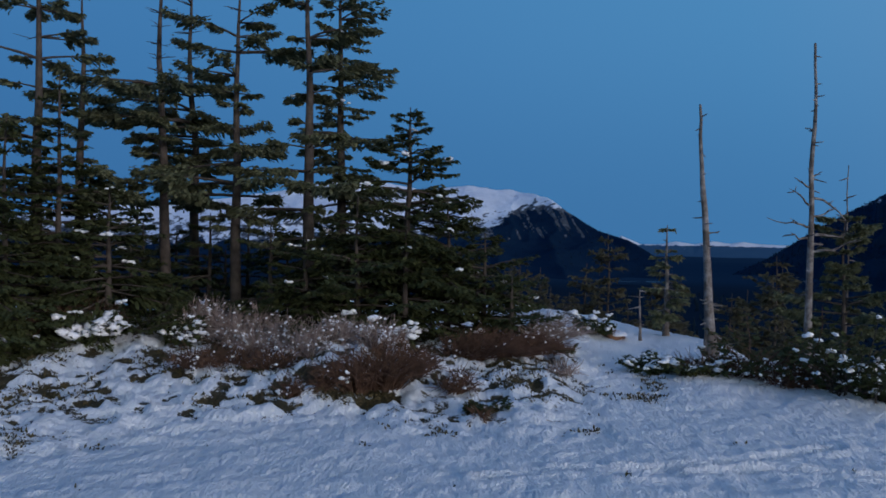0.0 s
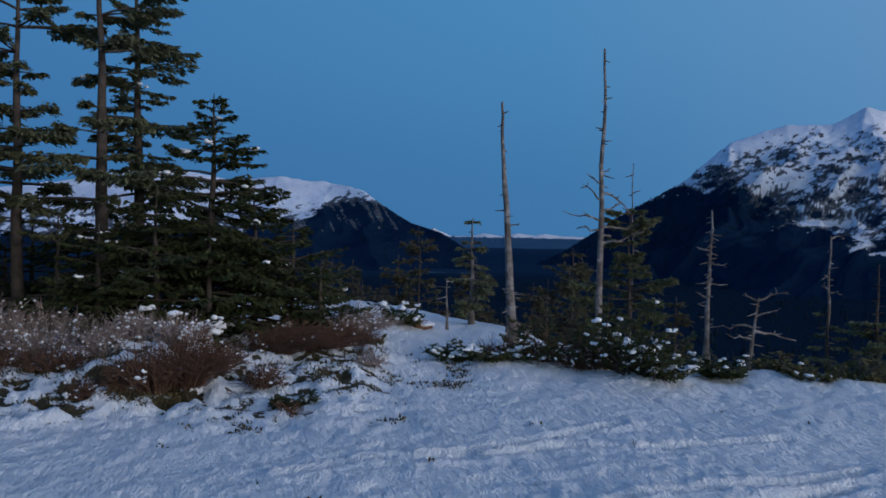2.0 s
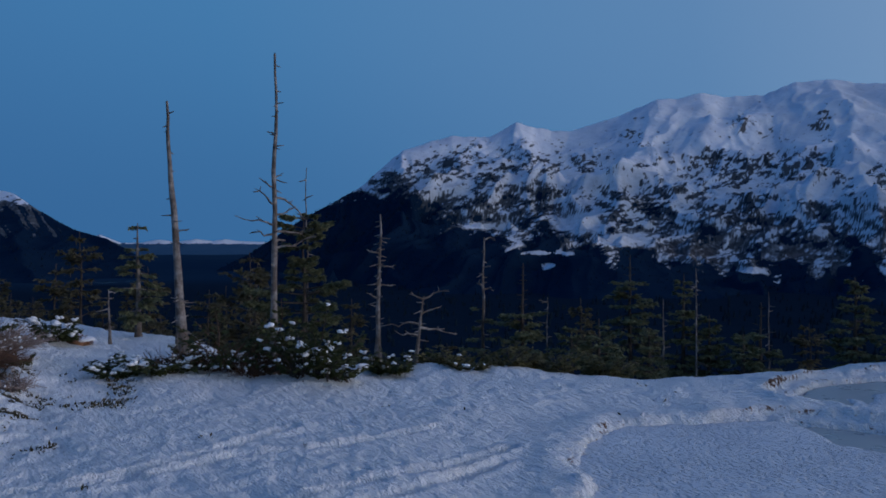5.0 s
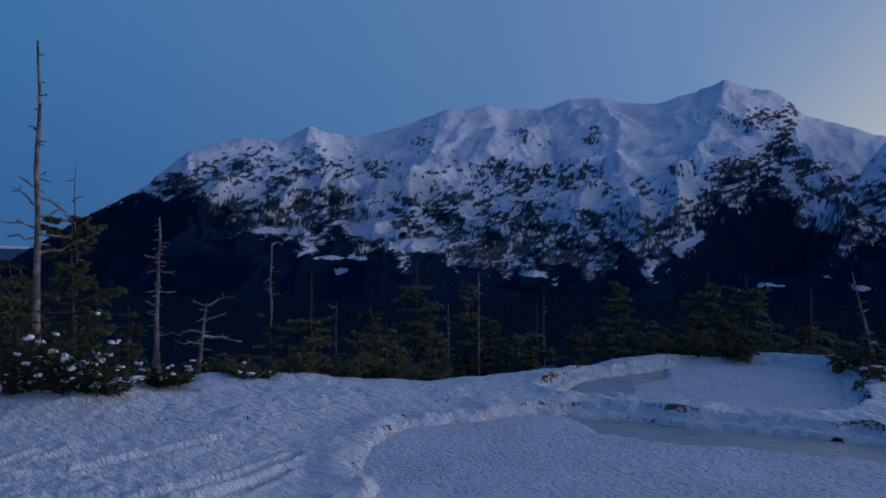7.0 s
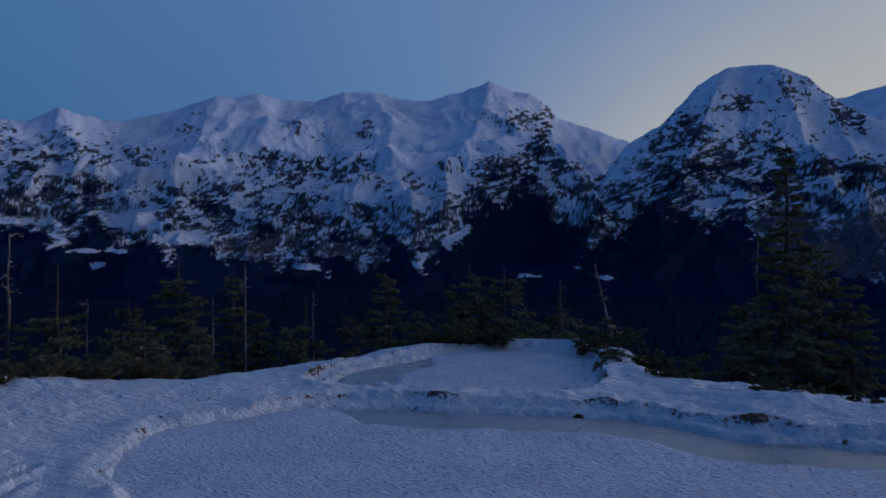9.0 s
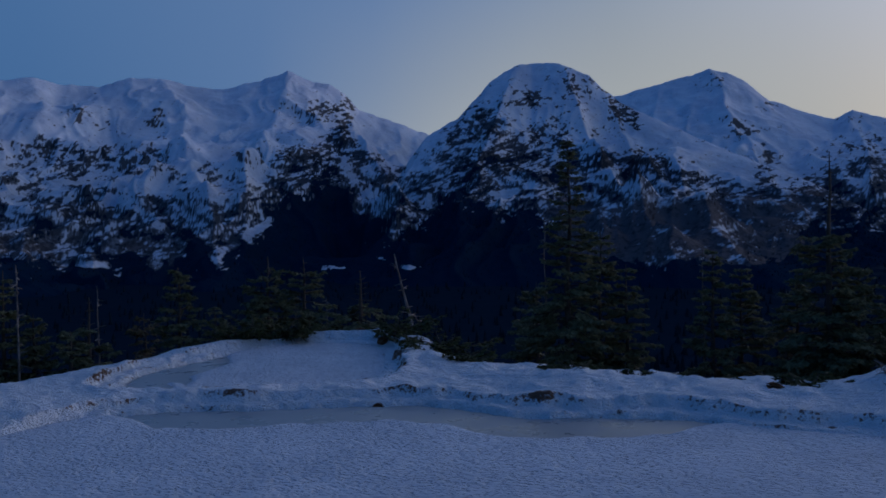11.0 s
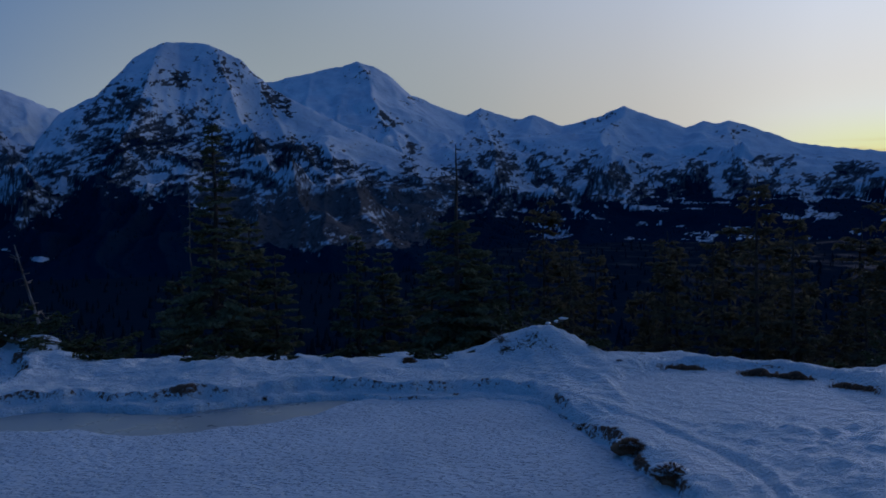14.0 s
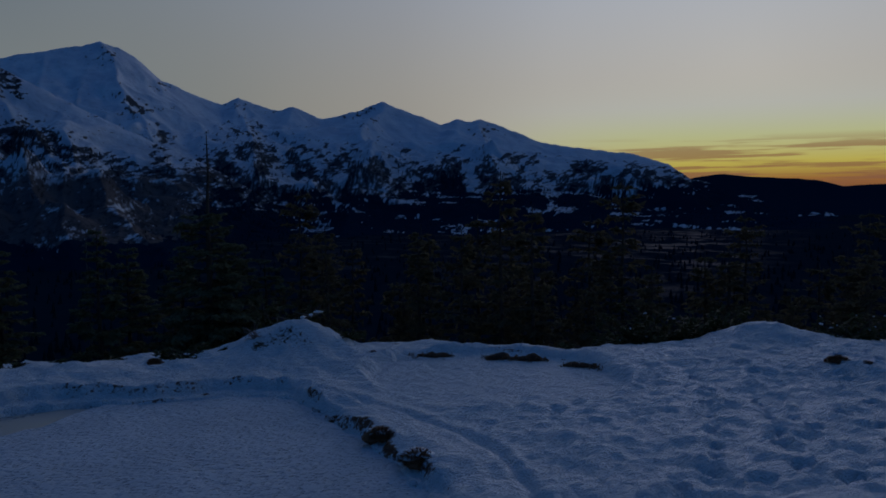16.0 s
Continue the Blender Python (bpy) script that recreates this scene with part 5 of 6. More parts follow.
for az, d, el, seed, kw in (
        (-25.4, 11.0, 10.0, 11, dict(spread=0.55, clear=0.05, gap=0.12)),
        (-28.4, 10.8, 7.3, 12, dict(spread=1.05, clear=0.06, gap=0.13)),
        (-31.0, 11.6, 9.2, 13, dict(spread=0.9, clear=0.06, gap=0.13)),
        (-22.4, 11.0, 3.0, 14, dict(spread=0.95, clear=0.12, gap=0.12, snow=0.2)),
        (-20.7, 17.0, 4.4, 15, dict(spread=0.45, clear=0.08, gap=0.13)),
        (-16.0, 12.6, 1.6, 16, dict(spread=0.85, clear=0.15, gap=0.16, skip=0.3)),
        (-12.0, 11.4, 1.0, 17, dict(spread=0.85, clear=0.12, gap=0.14, skip=0.2)),
        (-9.6, 10.7, 0.4, 18, dict(spread=0.85, clear=0.08, gap=0.12, snow=0.08)),
        (-6.0, 10.6, 3.0, 19, dict(spread=1.1, clear=0.06, gap=0.12, snow=0.08)),
        (-2.6, 10.6, 2.0, 20, dict(spread=1.15, clear=0.06, gap=0.12, snow=0.08)),
        (0.4, 11.0, 3.2, 21, dict(spread=1.15, clear=0.06, gap=0.12, snow=0.10)),
        (3.0, 10.9, 0.6, 22, dict(spread=1.0, clear=0.05, gap=0.12, snow=0.12)),
        (4.9, 10.5, -2.4, 28, dict(spread=0.75, clear=0.05, gap=0.12, snow=0.10)),
        (-26.8, 12.2, 5.5, 25, dict(spread=1.0, clear=0.06, gap=0.14)),
        (-23.4, 12.0, 4.6, 26, dict(spread=0.9, clear=0.06, gap=0.14)),
        (-29.6, 10.6, 3.5, 27, dict(spread=0.9, clear=0.06, gap=0.13)),
        (-20.3, 13.8, 1.0, 23, dict(spread=0.8, clear=0.1, gap=0.16, skip=0.2)),
        (-13.5, 14.0, 1.0, 24, dict(spread=0.8, clear=0.1, gap=0.16, skip=0.2)),
        (-18.2, 14.2, 0.6, 29, dict(spread=1.0, clear=0.05, gap=0.13)),
        (-15.0, 13.2, -0.8, 30, dict(spread=1.0, clear=0.05, gap=0.13, snow=0.06)),
        (-10.8, 13.4, 0.4, 41, dict(spread=1.0, clear=0.05, gap=0.13)),
        (-7.8, 13.0, 1.4, 42, dict(spread=1.1, clear=0.05, gap=0.13)),
        (-21.0, 12.2, -0.4, 43, dict(spread=0.9, clear=0.05, gap=0.12, snow=0.15))):
    conifer(az, d, el, seed, "young dark green hemlock with branches down to the snow", "trees on the bank", form="cone", stem=0.045, sag=0.25, leaf=0.06, dens=0.95, **kw)

# ---- dead and stunted trees beside the trail and along the rim ----
snag(18.45, 11.3, 9.3, 31, "bare grey dead trunk, broken at its top", stem=0.092, lean=(-0.065, 0.0), stubs=9,
     arms=[(0.50, 80, 0.14, 0.0, 0.3), (0.11, 70, 0.38, -0.1, 0.4)])
snag(18.0, 11.25, -3.6, 32, "short split dead trunk leaning on a taller one", stem=0.05, lean=(0.05, 0), stubs=2)
snag(24.4, 12.6, 12.8, 33, "tall dead trunk with short crooked branches", stem=0.085, lean=(-0.008, 0.0), stubs=20,
     arms=[(0.57, 88, 0.46, 0.15, 0.5), (0.55, -85, 0.34, 0.1, -0.7), (0.47, 90, 0.58, 0.05, 0.1), (0.46, -88, 0.40, 0.0, -0.6), (0.42, 95, 0.55, 0.0, -0.2),
           (0.76, -80, 0.16, 0.2, -0.6), (0.44, 84, 0.42, 0.25, 0.2), (0.49, -92, 0.42, -0.1, -0.4), (0.60, -86, 0.28, 0.1, -0.5), (0.52, 92, 0.36, -0.1, -0.3), (0.63, 85, 0.18, 0.1, -0.6)])
snag(26.5, 14.0, 5.2, 34, "thin dead pole behind a living pine", stem=0.035, stubs=10)
snag(13.8, 12.5, -3.1, 35, "small broken grey stump", stem=0.035, lean=(-0.03, 0), stubs=2, arms=[(0.97, 85, 0.1, 0.0, 0.0)])
snag(31.0, 12.6, 2.0, 36, "dead trunk with many short side branches", stem=0.062, lean=(0.02, 0), stubs=40,
     arms=[(0.52, 85, 0.26, 0.1, 0.2), (0.44, -80, 0.24, 0.1, 0.3), (0.66, 88, 0.2, -0.1, 0.1), (0.74, -85, 0.2, 0.1, 0.1)], low=-0.1)
snag(33.6, 12.4, -3.8, 37, "short forked grey snag with crooked arms", stem=0.055, lean=(0.16, 0), stubs=3, low=-0.15,
     arms=[(0.56, 88, 0.62, -0.15, -0.45), (0.60, -80, 0.42, 0.45, 0.5), (0.97, 80, 0.42, 0.15, -0.3), (0.96, -60, 0.22, 0.6, 0.0), (0.75, 85, 0.3, 0.6, 0.3), (0.45, -85, 0.3, 0.1, -0.5)])
snag(38.4, 14.0, 0.4, 38, "dead trunk with a broken bent top", stem=0.055, lean=(0.015, 0), stubs=9, low=-0.6,
     arms=[(0.985, 85, 0.28, 0.1, -0.1), (0.66, -88, 0.25, 0.15, 0.0), (0.64, 88, 0.22, -0.1, 0.1)])
snag(42.9, 14.5, -3.8, 39, "thin dead pole among low conifers", stem=0.03, stubs=4, low=-0.8, arms=[(0.95, -85, 0.3, 0.0, 0.0)])
snag(50.3, 14.0, -3.8, 40, "thin dead pole among low conifers", stem=0.035, stubs=6, low=-0.9)
snag(52.45, 14.0, -1.7, 41, "tall thin dead pole among conifers", stem=0.035, stubs=12, low=-0.9)
snag(71.9, 16.5, -4.5, 42, "thin dead pole at the pond's rim", stem=0.025, stubs=3, low=-0.6)
snag(77.8, 16.0, -1.5, 43, "pale dead trunk leaning over the slope", stem=0.06, lean=(-0.05, 0.22), stubs=4, low=-0.9,
     arms=[(0.45, 92, 0.9, 0.05, -0.05), (0.92, 80, 0.3, -0.1, 0.1)])
snag(86.5, 15.0, 1.4, 44, "thin dead pole beside a tall conifer", stem=0.035, stubs=9, low=-1.6)
snag(97.2, 15.0, -1.3, 45, "thin dead pole on the dark slope", stem=0.03, stubs=9, low=-1.6)
snag(57.0, 15.5, -3.2, 46, "thin dead pole on the dark slope", stem=0.03, stubs=6, low=-1.4)

MID = dict(form="cone", stem=0.045, sag=0.3, leaf=0.085, dens=0.85, needles=M_HEMLOCK)
for az, d, el, seed, words, kw in (
        (15.5, 13.4, 1.3, 51, "slender half-dead conifer with a bare lower trunk", dict(spread=0.30, clear=0.25, gap=0.16, skip=0.3, bark=M_GREY, dens=1.0)),
        (26.3, 13.4, 1.9, 52, "spreading olive-green hemlock behind a dead trunk", dict(spread=0.66, clear=0.14, gap=0.065, skip=0.08, form="pads", dens=1.2)),
        (38.45, 13.9, -3.9, 71, "tufted young hemlock round a dead trunk", dict(spread=0.34, clear=0.30, gap=0.16, skip=0.25)),
        (41.1, 13.8, -1.4, 53, "stunted hemlock with a dead bleached top", dict(spread=0.50, clear=0.12, gap=0.11, bare_top=0.34, lean=(0.02, 0))),
        (44.6, 12.6, -5.9, 72, "low bushy conifer on the rim", dict(spread=0.45, clear=0.05, gap=0.13)),
        (46.5, 12.8, -5.2, 73, "low bushy conifer on the rim", dict(spread=0.42, clear=0.05, gap=0.13)),
        (48.1, 14.2, -0.8, 54, "stunted hemlock with a bare leader", dict(spread=0.62, clear=0.10, gap=0.12, bare_top=0.14, skip=0.08)),
        (49.3, 13.2, -5.8, 74, "low bushy conifer on the rim", dict(spread=0.36, clear=0.05, gap=0.13)),
        (51.6, 14.6, -2.0, 55, "slender conifer beside dead poles", dict(spread=0.34, clear=0.14, gap=0.12, skip=0.12)),
        (53.3, 14.6, -4.8, 56, "slender conifer beside dead poles", dict(spread=0.42, clear=0.10, gap=0.12)),
        (55.4, 14.0, -6.0, 57, "small conifer on the rim", dict(spread=0.36, clear=0.08, gap=0.12)),
        (56.5, 14.8, -3.9, 58, "stunted hemlock with a bare leader", dict(spread=0.60, clear=0.08, gap=0.12, bare_top=0.28)),
        (62.1, 15.2, -2.1, 59, "narrow dense conifer on the rim", dict(spread=0.46, clear=0.05, gap=0.10)),
        (64.3, 18.0, -4.8, 60, "small conifer down the slope", dict(spread=0.45, clear=0.06, gap=0.12)),
        (67.9, 15.2, -1.5, 61, "olive-green conifer of a close pair behind the pond", dict(spread=0.74, clear=0.05, gap=0.11, bare_top=0.14)),
        (70.4, 15.2, -1.6, 62, "olive-green conifer of a close pair behind the pond", dict(spread=0.68, clear=0.05, gap=0.11, bare_top=0.16)),
        (74.3, 15.0, -2.6, 63, "bushy conifer with a dead top behind the pond", dict(spread=0.75, clear=0.05, gap=0.11, bare_top=0.45)),
        (88.2, 14.0, 6.4, 64, "tall slender spruce with sparse upper branches", dict(spread=0.92, clear=0.05, gap=0.10, stem=0.07, taper=1.2, skip=0.10)),
        (90.3, 15.0, 0.0, 65, "dark conifer beside a tall spruce", dict(spread=0.62, clear=0.06, gap=0.11)),
        (92.2, 14.5, -2.4, 66, "dark conifer beside a tall spruce", dict(spread=0.62, clear=0.06, gap=0.11)),
        (86.0, 15.0, -3.6, 75, "dark conifer beside a tall spruce", dict(spread=0.75, clear=0.06, gap=0.12)),
        (97.8, 14.6, -1.4, 67, "dark conifer on the slope", dict(spread=0.60, clear=0.06, gap=0.12, taper=1.0)),
        (99.6, 15.4, -2.6, 68, "dark conifer on the slope", dict(spread=0.65, clear=0.08, gap=0.12)),
        (104.9, 13.8, 4.8, 69, "tall conifer with a long bare leader", dict(spread=0.80, clear=0.05, gap=0.10, stem=0.07, bare_top=0.32, taper=0.9)),
        (106.6, 14.4, -2.4, 76, "dark conifer beside a taller one", dict(spread=0.75, clear=0.06, gap=0.12)),
        (103.0, 14.8, -3.0, 77, "dark conifer beside a taller one", dict(spread=0.7, clear=0.06, gap=0.12)),
        (108.5, 15.0, -3.4, 70, "dark conifer on the slope", dict(spread=0.7, clear=0.08, gap=0.13))):
    conifer(az, d, el, seed, words, "conifers along the rim", **{**MID, **kw})

# ---- trees further down the slope: a few kinds, repeated ----
SLOPE = []
for k, (H, spread, kw) in enumerate(((3.0, 0.65, dict(gap=0.17)), (3.6, 0.55, dict(gap=0.17, bare_top=0.12)), (2.4, 0.6, dict(gap=0.15, skip=0.1)),
                                     (4.2, 0.85, dict(gap=0.20)), (2.8, 0.5, dict(gap=0.18, skip=0.3, bare_top=0.2)))):
    x, y = polar(112 + 7.0 * k, 15.5 + 0.9 * (k % 3))
    tree = thing("conifer", x, y, "dark conifer further down the wooded slope", "tree", "conifers on the slope", 0.1)
    grow_tree(tree, 80 + k, H, spread, clear=0.06, form="cone" if k % 2 == 0 else "full", leaf=0.175, dens=0.21, stem=0.05, needles=M_OLIVE)
    SLOPE.append(tree)
pick = random.Random(9)


def slope_copy(az, d, size=1.0, sink=0.1):
    x, y = polar(az, d)
    m = Matrix.LocRotScale((x, y, float(ground(x, y)[0]) - sink), Euler((0, 0, pick.uniform(0, 6.28))), Vector((size, size, size * pick.uniform(0.9, 1.15))))
    copy_thing(pick.choice(SLOPE), m)


for az, el, d in ((114.1, -3.1, 16), (117.4, -2.3, 18), (122.9, -0.8, 17), (127.4, -3.8, 16), (130.7, -3.0, 18), (132.2, -4.1, 15), (134.8, -2.6, 16), (138.5, -3.6, 17),
                  (143.8, -4.6, 15.5), (147.1, -3.2, 17), (149.5, -5, 15), (110.5, -3.0, 16), (119.5, -3.6, 15), (125.3, -2.6, 19), (141, -3.2, 18), (145.4, -2.4, 20),
                  (4.8, -0.1, 19), (5.7, -2.8, 20), (7.3, -2.4, 26), (9.0, -3.2, 30), (11.6, -3.5, 32), (8.1, -3.4, 24), (10.3, -3.9, 27), (12.9, -3.9, 26),
                  (14.5, -4.2, 24), (16.6, -4.4, 22), (19.6, -4.6, 24), (21.6, -4.4, 22), (22.8, -3.4, 20), (29.0, -3.5, 19), (35.8, -4.6, 19), (45.2, -4.0, 22)):
    x, y = polar(az, d)
    want = EYE + d * math.tan(radians(el)) - float(ground(x, y)[0])
    slope_copy(az, d, max(0.4, want / 3.3))
for k in range(30):
    az = pick.uniform(3.5, 23)
    d = pick.uniform(20, 44)
    x, y = polar(az, d)
    want = EYE + d * math.tan(radians(pick.uniform(-4.6, -3.0))) - float(ground(x, y)[0])
    slope_copy(az, d, min(max(0.4, want / 3.3), 2.4))
for k in range(38):
    az = pick.uniform(102, 152)
    slope_copy(az, float(np.interp(az, *np.array(RIM, float).T)) + pick.uniform(3.5, 9), pick.uniform(0.55, 0.85))
for k in range(94):
    az = pick.uniform(-36, 155) if k < 70 else pick.uniform(2, 62)
    d = float(np.interp(az, *np.array(RIM, float).T)) + pick.uniform(9, 75) * (0.4 + 0.6 * pick.random())
    x, y = polar(az, d)
    most = (EYE - d * math.tan(radians(3.4)) - float(ground(x, y)[0])) / 4.4
    slope_copy(az, d, min(pick.uniform(0.7, 1.7), max(most, 0.35)))

# ---- bushes and shrubs ----
for az, d, wide, high, seed, words, kw in (
        (-23.6, 10.4, 0.45, 0.45, 101, "evergreen bush under a thick cushion of snow", dict(snow=1.15, cap=0.17)),
        (-20.2, 10.6, 0.60, 0.45, 102, "low dark green conifer bush", dict(snow=0.0)),
        (-26.8, 10.2, 0.5, 0.3, 103, "low dark bush with a little snow", dict(snow=0.2)),
        (-17.8, 10.3, 0.30, 0.35, 104, "small bush with a snow cushion", dict(snow=0.6, cap=0.12)),
        (-28.8, 10.3, 0.35, 0.35, 105, "small bush dusted with snow", dict(snow=0.5)),
        (-6.0, 9.7, 0.40, 0.45, 106, "bush loaded with fresh snow", dict(snow=0.95, cap=0.13)),
        (-3.2, 9.9, 0.30, 0.35, 107, "small bush loaded with fresh snow", dict(snow=0.9, cap=0.13)),
        (-9.2, 9.9, 0.35, 0.25, 108, "low bush covered in snow", dict(snow=0.6)),
        (4.4, 10.6, 0.55, 0.30, 109, "low green bush under the trees", dict(snow=0.1)),
        (10.3, 12.2, 0.50, 0.28, 110, "low bush with a long strip of snow on it", dict(snow=0.5, cap=0.15)),
        (8.6, 10.4, 0.14, 0.16, 111, "tiny dark bush in the snow", dict(snow=0.2, stems=10)),
        (3.3, 7.6, 0.20, 0.13, 112, "tiny heath bush poking through the snow", dict(snow=0.4, stems=12, cap=0.06)),
        (14.8, 9.9, 0.45, 0.16, 113, "low heath bush half buried in snow", dict(snow=0.7)),
        (17.2, 9.7, 0.45, 0.18, 114, "low spreading bush half buried in snow", dict(snow=0.6)),
        (19.6, 10.2, 0.36, 0.22, 115, "low spreading bush with snow", dict(snow=0.5, needles=M_LICHEN, stems=16)),
        (21.6, 9.9, 0.66, 0.66, 116, "wind-bent dwarf conifer with bare brown lower stems", dict(snow=0.2, stems=28, dens=0.32, wood=M_TWIG, bare=0.5)),
        (23.9, 9.8, 0.68, 0.74, 117, "wind-bent dwarf conifer beside a dead trunk", dict(snow=0.2, stems=28, dens=0.32, wood=M_TWIG, bare=0.45)),
        (26.8, 9.3, 0.52, 0.72, 118, "dwarf conifer loaded with snow", dict(snow=0.62, cap=0.10, stems=30, dens=0.5, bare=0.4)),
        (28.5, 9.2, 0.45, 0.45, 119, "dwarf conifer loaded with snow", dict(snow=0.60, cap=0.10, stems=26, dens=0.5, bare=0.4)),
        (32.3, 10.0, 0.40, 0.28, 120, "low bush between dead trunks", dict(snow=0.45)),
        (36.2, 10.4, 0.35, 0.22, 121, "low bush on the rim", dict(needles=M_LICHEN, snow=0.2)),
        (37.6, 10.2, 0.3, 0.2, 122, "low bush on the rim", dict(needles=M_LICHEN, snow=0.25)),
        (40.0, 10.6, 0.4, 0.3, 123, "low bush on the rim", dict(needles=M_LICHEN, snow=0.1)),
        (43.2, 10.8, 0.45, 0.32, 124, "rounded dark bush on the rim", dict(needles=M_LICHEN, snow=0.0)),
        (47.1, 11.2, 0.45, 0.38, 126, "rounded dark bush on the rim", dict(needles=M_LICHEN, snow=0.0)),
        (38.9, 11.9, 0.4, 0.4, 129, "low bush behind the rim", dict(snow=0.0)),
        (34.9, 11.6, 0.4, 0.35, 130, "low bush behind the rim", dict(snow=0.1)),
        (66.5, 13.2, 0.7, 0.45, 131, "low bush behind the pond", dict(snow=0.0)),
        (69.4, 13.4, 0.8, 0.5, 132, "low bush behind the pond", dict(snow=0.05)),
        (76.2, 12.6, 0.7, 0.35, 133, "low juniper trailing over the rim", dict(snow=0.1)),
        (79.0, 11.4, 0.7, 0.30, 134, "low juniper trailing over the rim", dict(snow=0.1)),
        (80.6, 10.6, 0.5, 0.2, 135, "low juniper trailing over the rim", dict(snow=0.15)),
        (88.4, 9.5, 0.4, 0.12, 136, "flat dark sprigs at the rim", dict(snow=0.1)),
        (92.6, 9.2, 0.26, 0.10, 137, "flat green fan of needles in the snow", dict(snow=0.0, stems=14)),
        (94.6, 9.3, 0.22, 0.07, 138, "flat green sprigs in the snow", dict(snow=0.0, stems=10)),
        (98.5, 9.2, 0.28, 0.08, 139, "flat dark sprigs at the rim", dict(snow=0.0, stems=12)),
        (103.6, 9.1, 0.35, 0.12, 140, "flat dark sprigs at the rim", dict(snow=0.1)),
        (113.0, 9.25, 0.28, 0.12, 141, "dark heath on the back of a snowy mound", dict(snow=0.0)),
        (109.4, 10.7, 0.6, 0.6, 142, "dark bush behind a snowy mound", dict(snow=0.1)),
        (133.6, 10.6, 0.6, 0.45, 143, "bush dusted with snow on the rim", dict(snow=0.3, cap=0.05)),
        (135.8, 10.8, 0.7, 0.6, 144, "bush dusted with snow on the rim", dict(snow=0.2)),
        (138.8, 11.0, 0.6, 0.45, 145, "dark bush on the rim", dict(snow=0.2)),
        (130.8, 9.6, 0.3, 0.12, 146, "tiny bush at the rim", dict(snow=0.2, stems=12)),
        (147.5, 10.8, 0.5, 0.3, 147, "dark bush dusted with snow on the rim", dict(snow=0.3, cap=0.05))):
    bush(*polar(az, d), wide, high, seed, words, **kw)

twig_shrub(*polar(-4.0, 8.15), 0.52, 0.62, 151, "tangled brown shrub bending over the snow", M_TWIG, 260, (0.1, -0.1), 0.0)
twig_shrub(*polar(-6.2, 8.0), 0.42, 0.52, 152, "brown shrub with snow in its twigs", M_TWIG, 170, (-0.05, -0.05), 0.03)
for az, d, wide, high, seed, mat, words in ((-9.2, 8.9, 0.4, 0.36, 171, M_PALE, "frosted bare shrub on the snowy bank"), (-11.8, 8.7, 0.34, 0.28, 172, M_TWIG, "low brown shrub in the snow"),
                                            (-7.4, 9.2, 0.4, 0.42, 173, M_PALE, "frosted bare shrub on the snowy bank"), (-14.6, 9.0, 0.38, 0.28, 174, M_TWIG, "low brown shrub in the snow"),
                                            (-13.0, 9.5, 0.4, 0.40, 175, M_PALE, "frosted bare shrub on the snowy bank"), (-4.6, 9.0, 0.36, 0.40, 176, M_PALE, "frosted bare shrub on the snowy bank"),
                                            (-1.6, 8.6, 0.3, 0.30, 177, M_TWIG, "low brown shrub in the snow"), (-17.0, 8.8, 0.3, 0.22, 178, M_TWIG, "low brown shrub in the snow"),
                                            (1.0, 8.2, 0.26, 0.22, 179, M_TWIG, "low brown shrub in the snow"), (-10.0, 8.0, 0.24, 0.18, 180, M_TWIG, "low brown shrub in the snow")):
    twig_shrub(*polar(az, d), wide, high, seed, words, mat, 110, (0.04, -0.05), 0.2 if mat == M_PALE else 0.08)
twig_shrub(*polar(1.6, 9.6), 0.7, 0.42, 153, "wide brown shrub swept sideways under the trees", M_TWIG, 300, (0.35, -0.1), 0.02)
twig_shrub(*polar(4.6, 9.8), 0.55, 0.40, 154, "wide brown shrub swept sideways under the trees", M_TWIG, 200, (0.35, -0.1), 0.03)
twig_shrub(*polar(6.9, 10.5), 0.55, 0.45, 155, "pale bare shrub with thin pinkish twigs", M_PALE, 170, (0.2, 0), 0.12)
twig_shrub(*polar(8.6, 9.0), 0.22, 0.2, 156, "small pale bare shrub in the snow", M_PALE, 60, (0, 0), 0.05)
twig_shrub(*polar(-13.6, 10.5), 0.75, 0.62, 157, "frosted bare shrub full of snow", M_PALE, 330, (0, 0), 0.14)
twig_shrub(*polar(-16.2, 10.8), 0.6, 0.55, 158, "frosted bare shrub full of snow", M_PALE, 220, (0, 0), 0.14)
twig_shrub(*polar(-10.8, 10.0), 0.5, 0.4, 159, "frosted bare shrub full of snow", M_PALE, 180, (0, 0), 0.14)
twig_shrub(*polar(-24.5, 11.0), 0.8, 0.5, 160, "dark brown bare shrub under the trees", M_TWIG, 240)
twig_shrub(*polar(-28.2, 10.9), 0.8, 0.5, 161, "dark brown bare shrub under the trees", M_TWIG, 240)
twig_shrub(*polar(108.0, 8.95), 0.05, 0.12, 162, "tiny bare sprout in the snow", M_PALE, 12)
twig_shrub(*polar(-8.2, 7.9), 0.16, 0.18, 163, "small brown shrub in the snow", M_TWIG, 40)
twig_shrub(*polar(3.0, 7.3), 0.12, 0.16, 164, "small brown twigs in the snow", M_TWIG, 26)
twig_shrub(*polar(20.4, 9.75), 0.5, 0.22, 166, "brown tangle of bare twigs dusted with snow", M_TWIG, 150, (0.1, 0), 0.3)
twig_shrub(*polar(23.0, 9.6), 0.5, 0.26, 167, "brown tangle of bare twigs under a dwarf conifer", M_TWIG, 150, (0.15, 0), 0.15)
twig_shrub(*polar(17.6, 9.85), 0.45, 0.16, 168, "low brown twigs half buried in snow", M_TWIG, 110, (0.1, 0), 0.3)
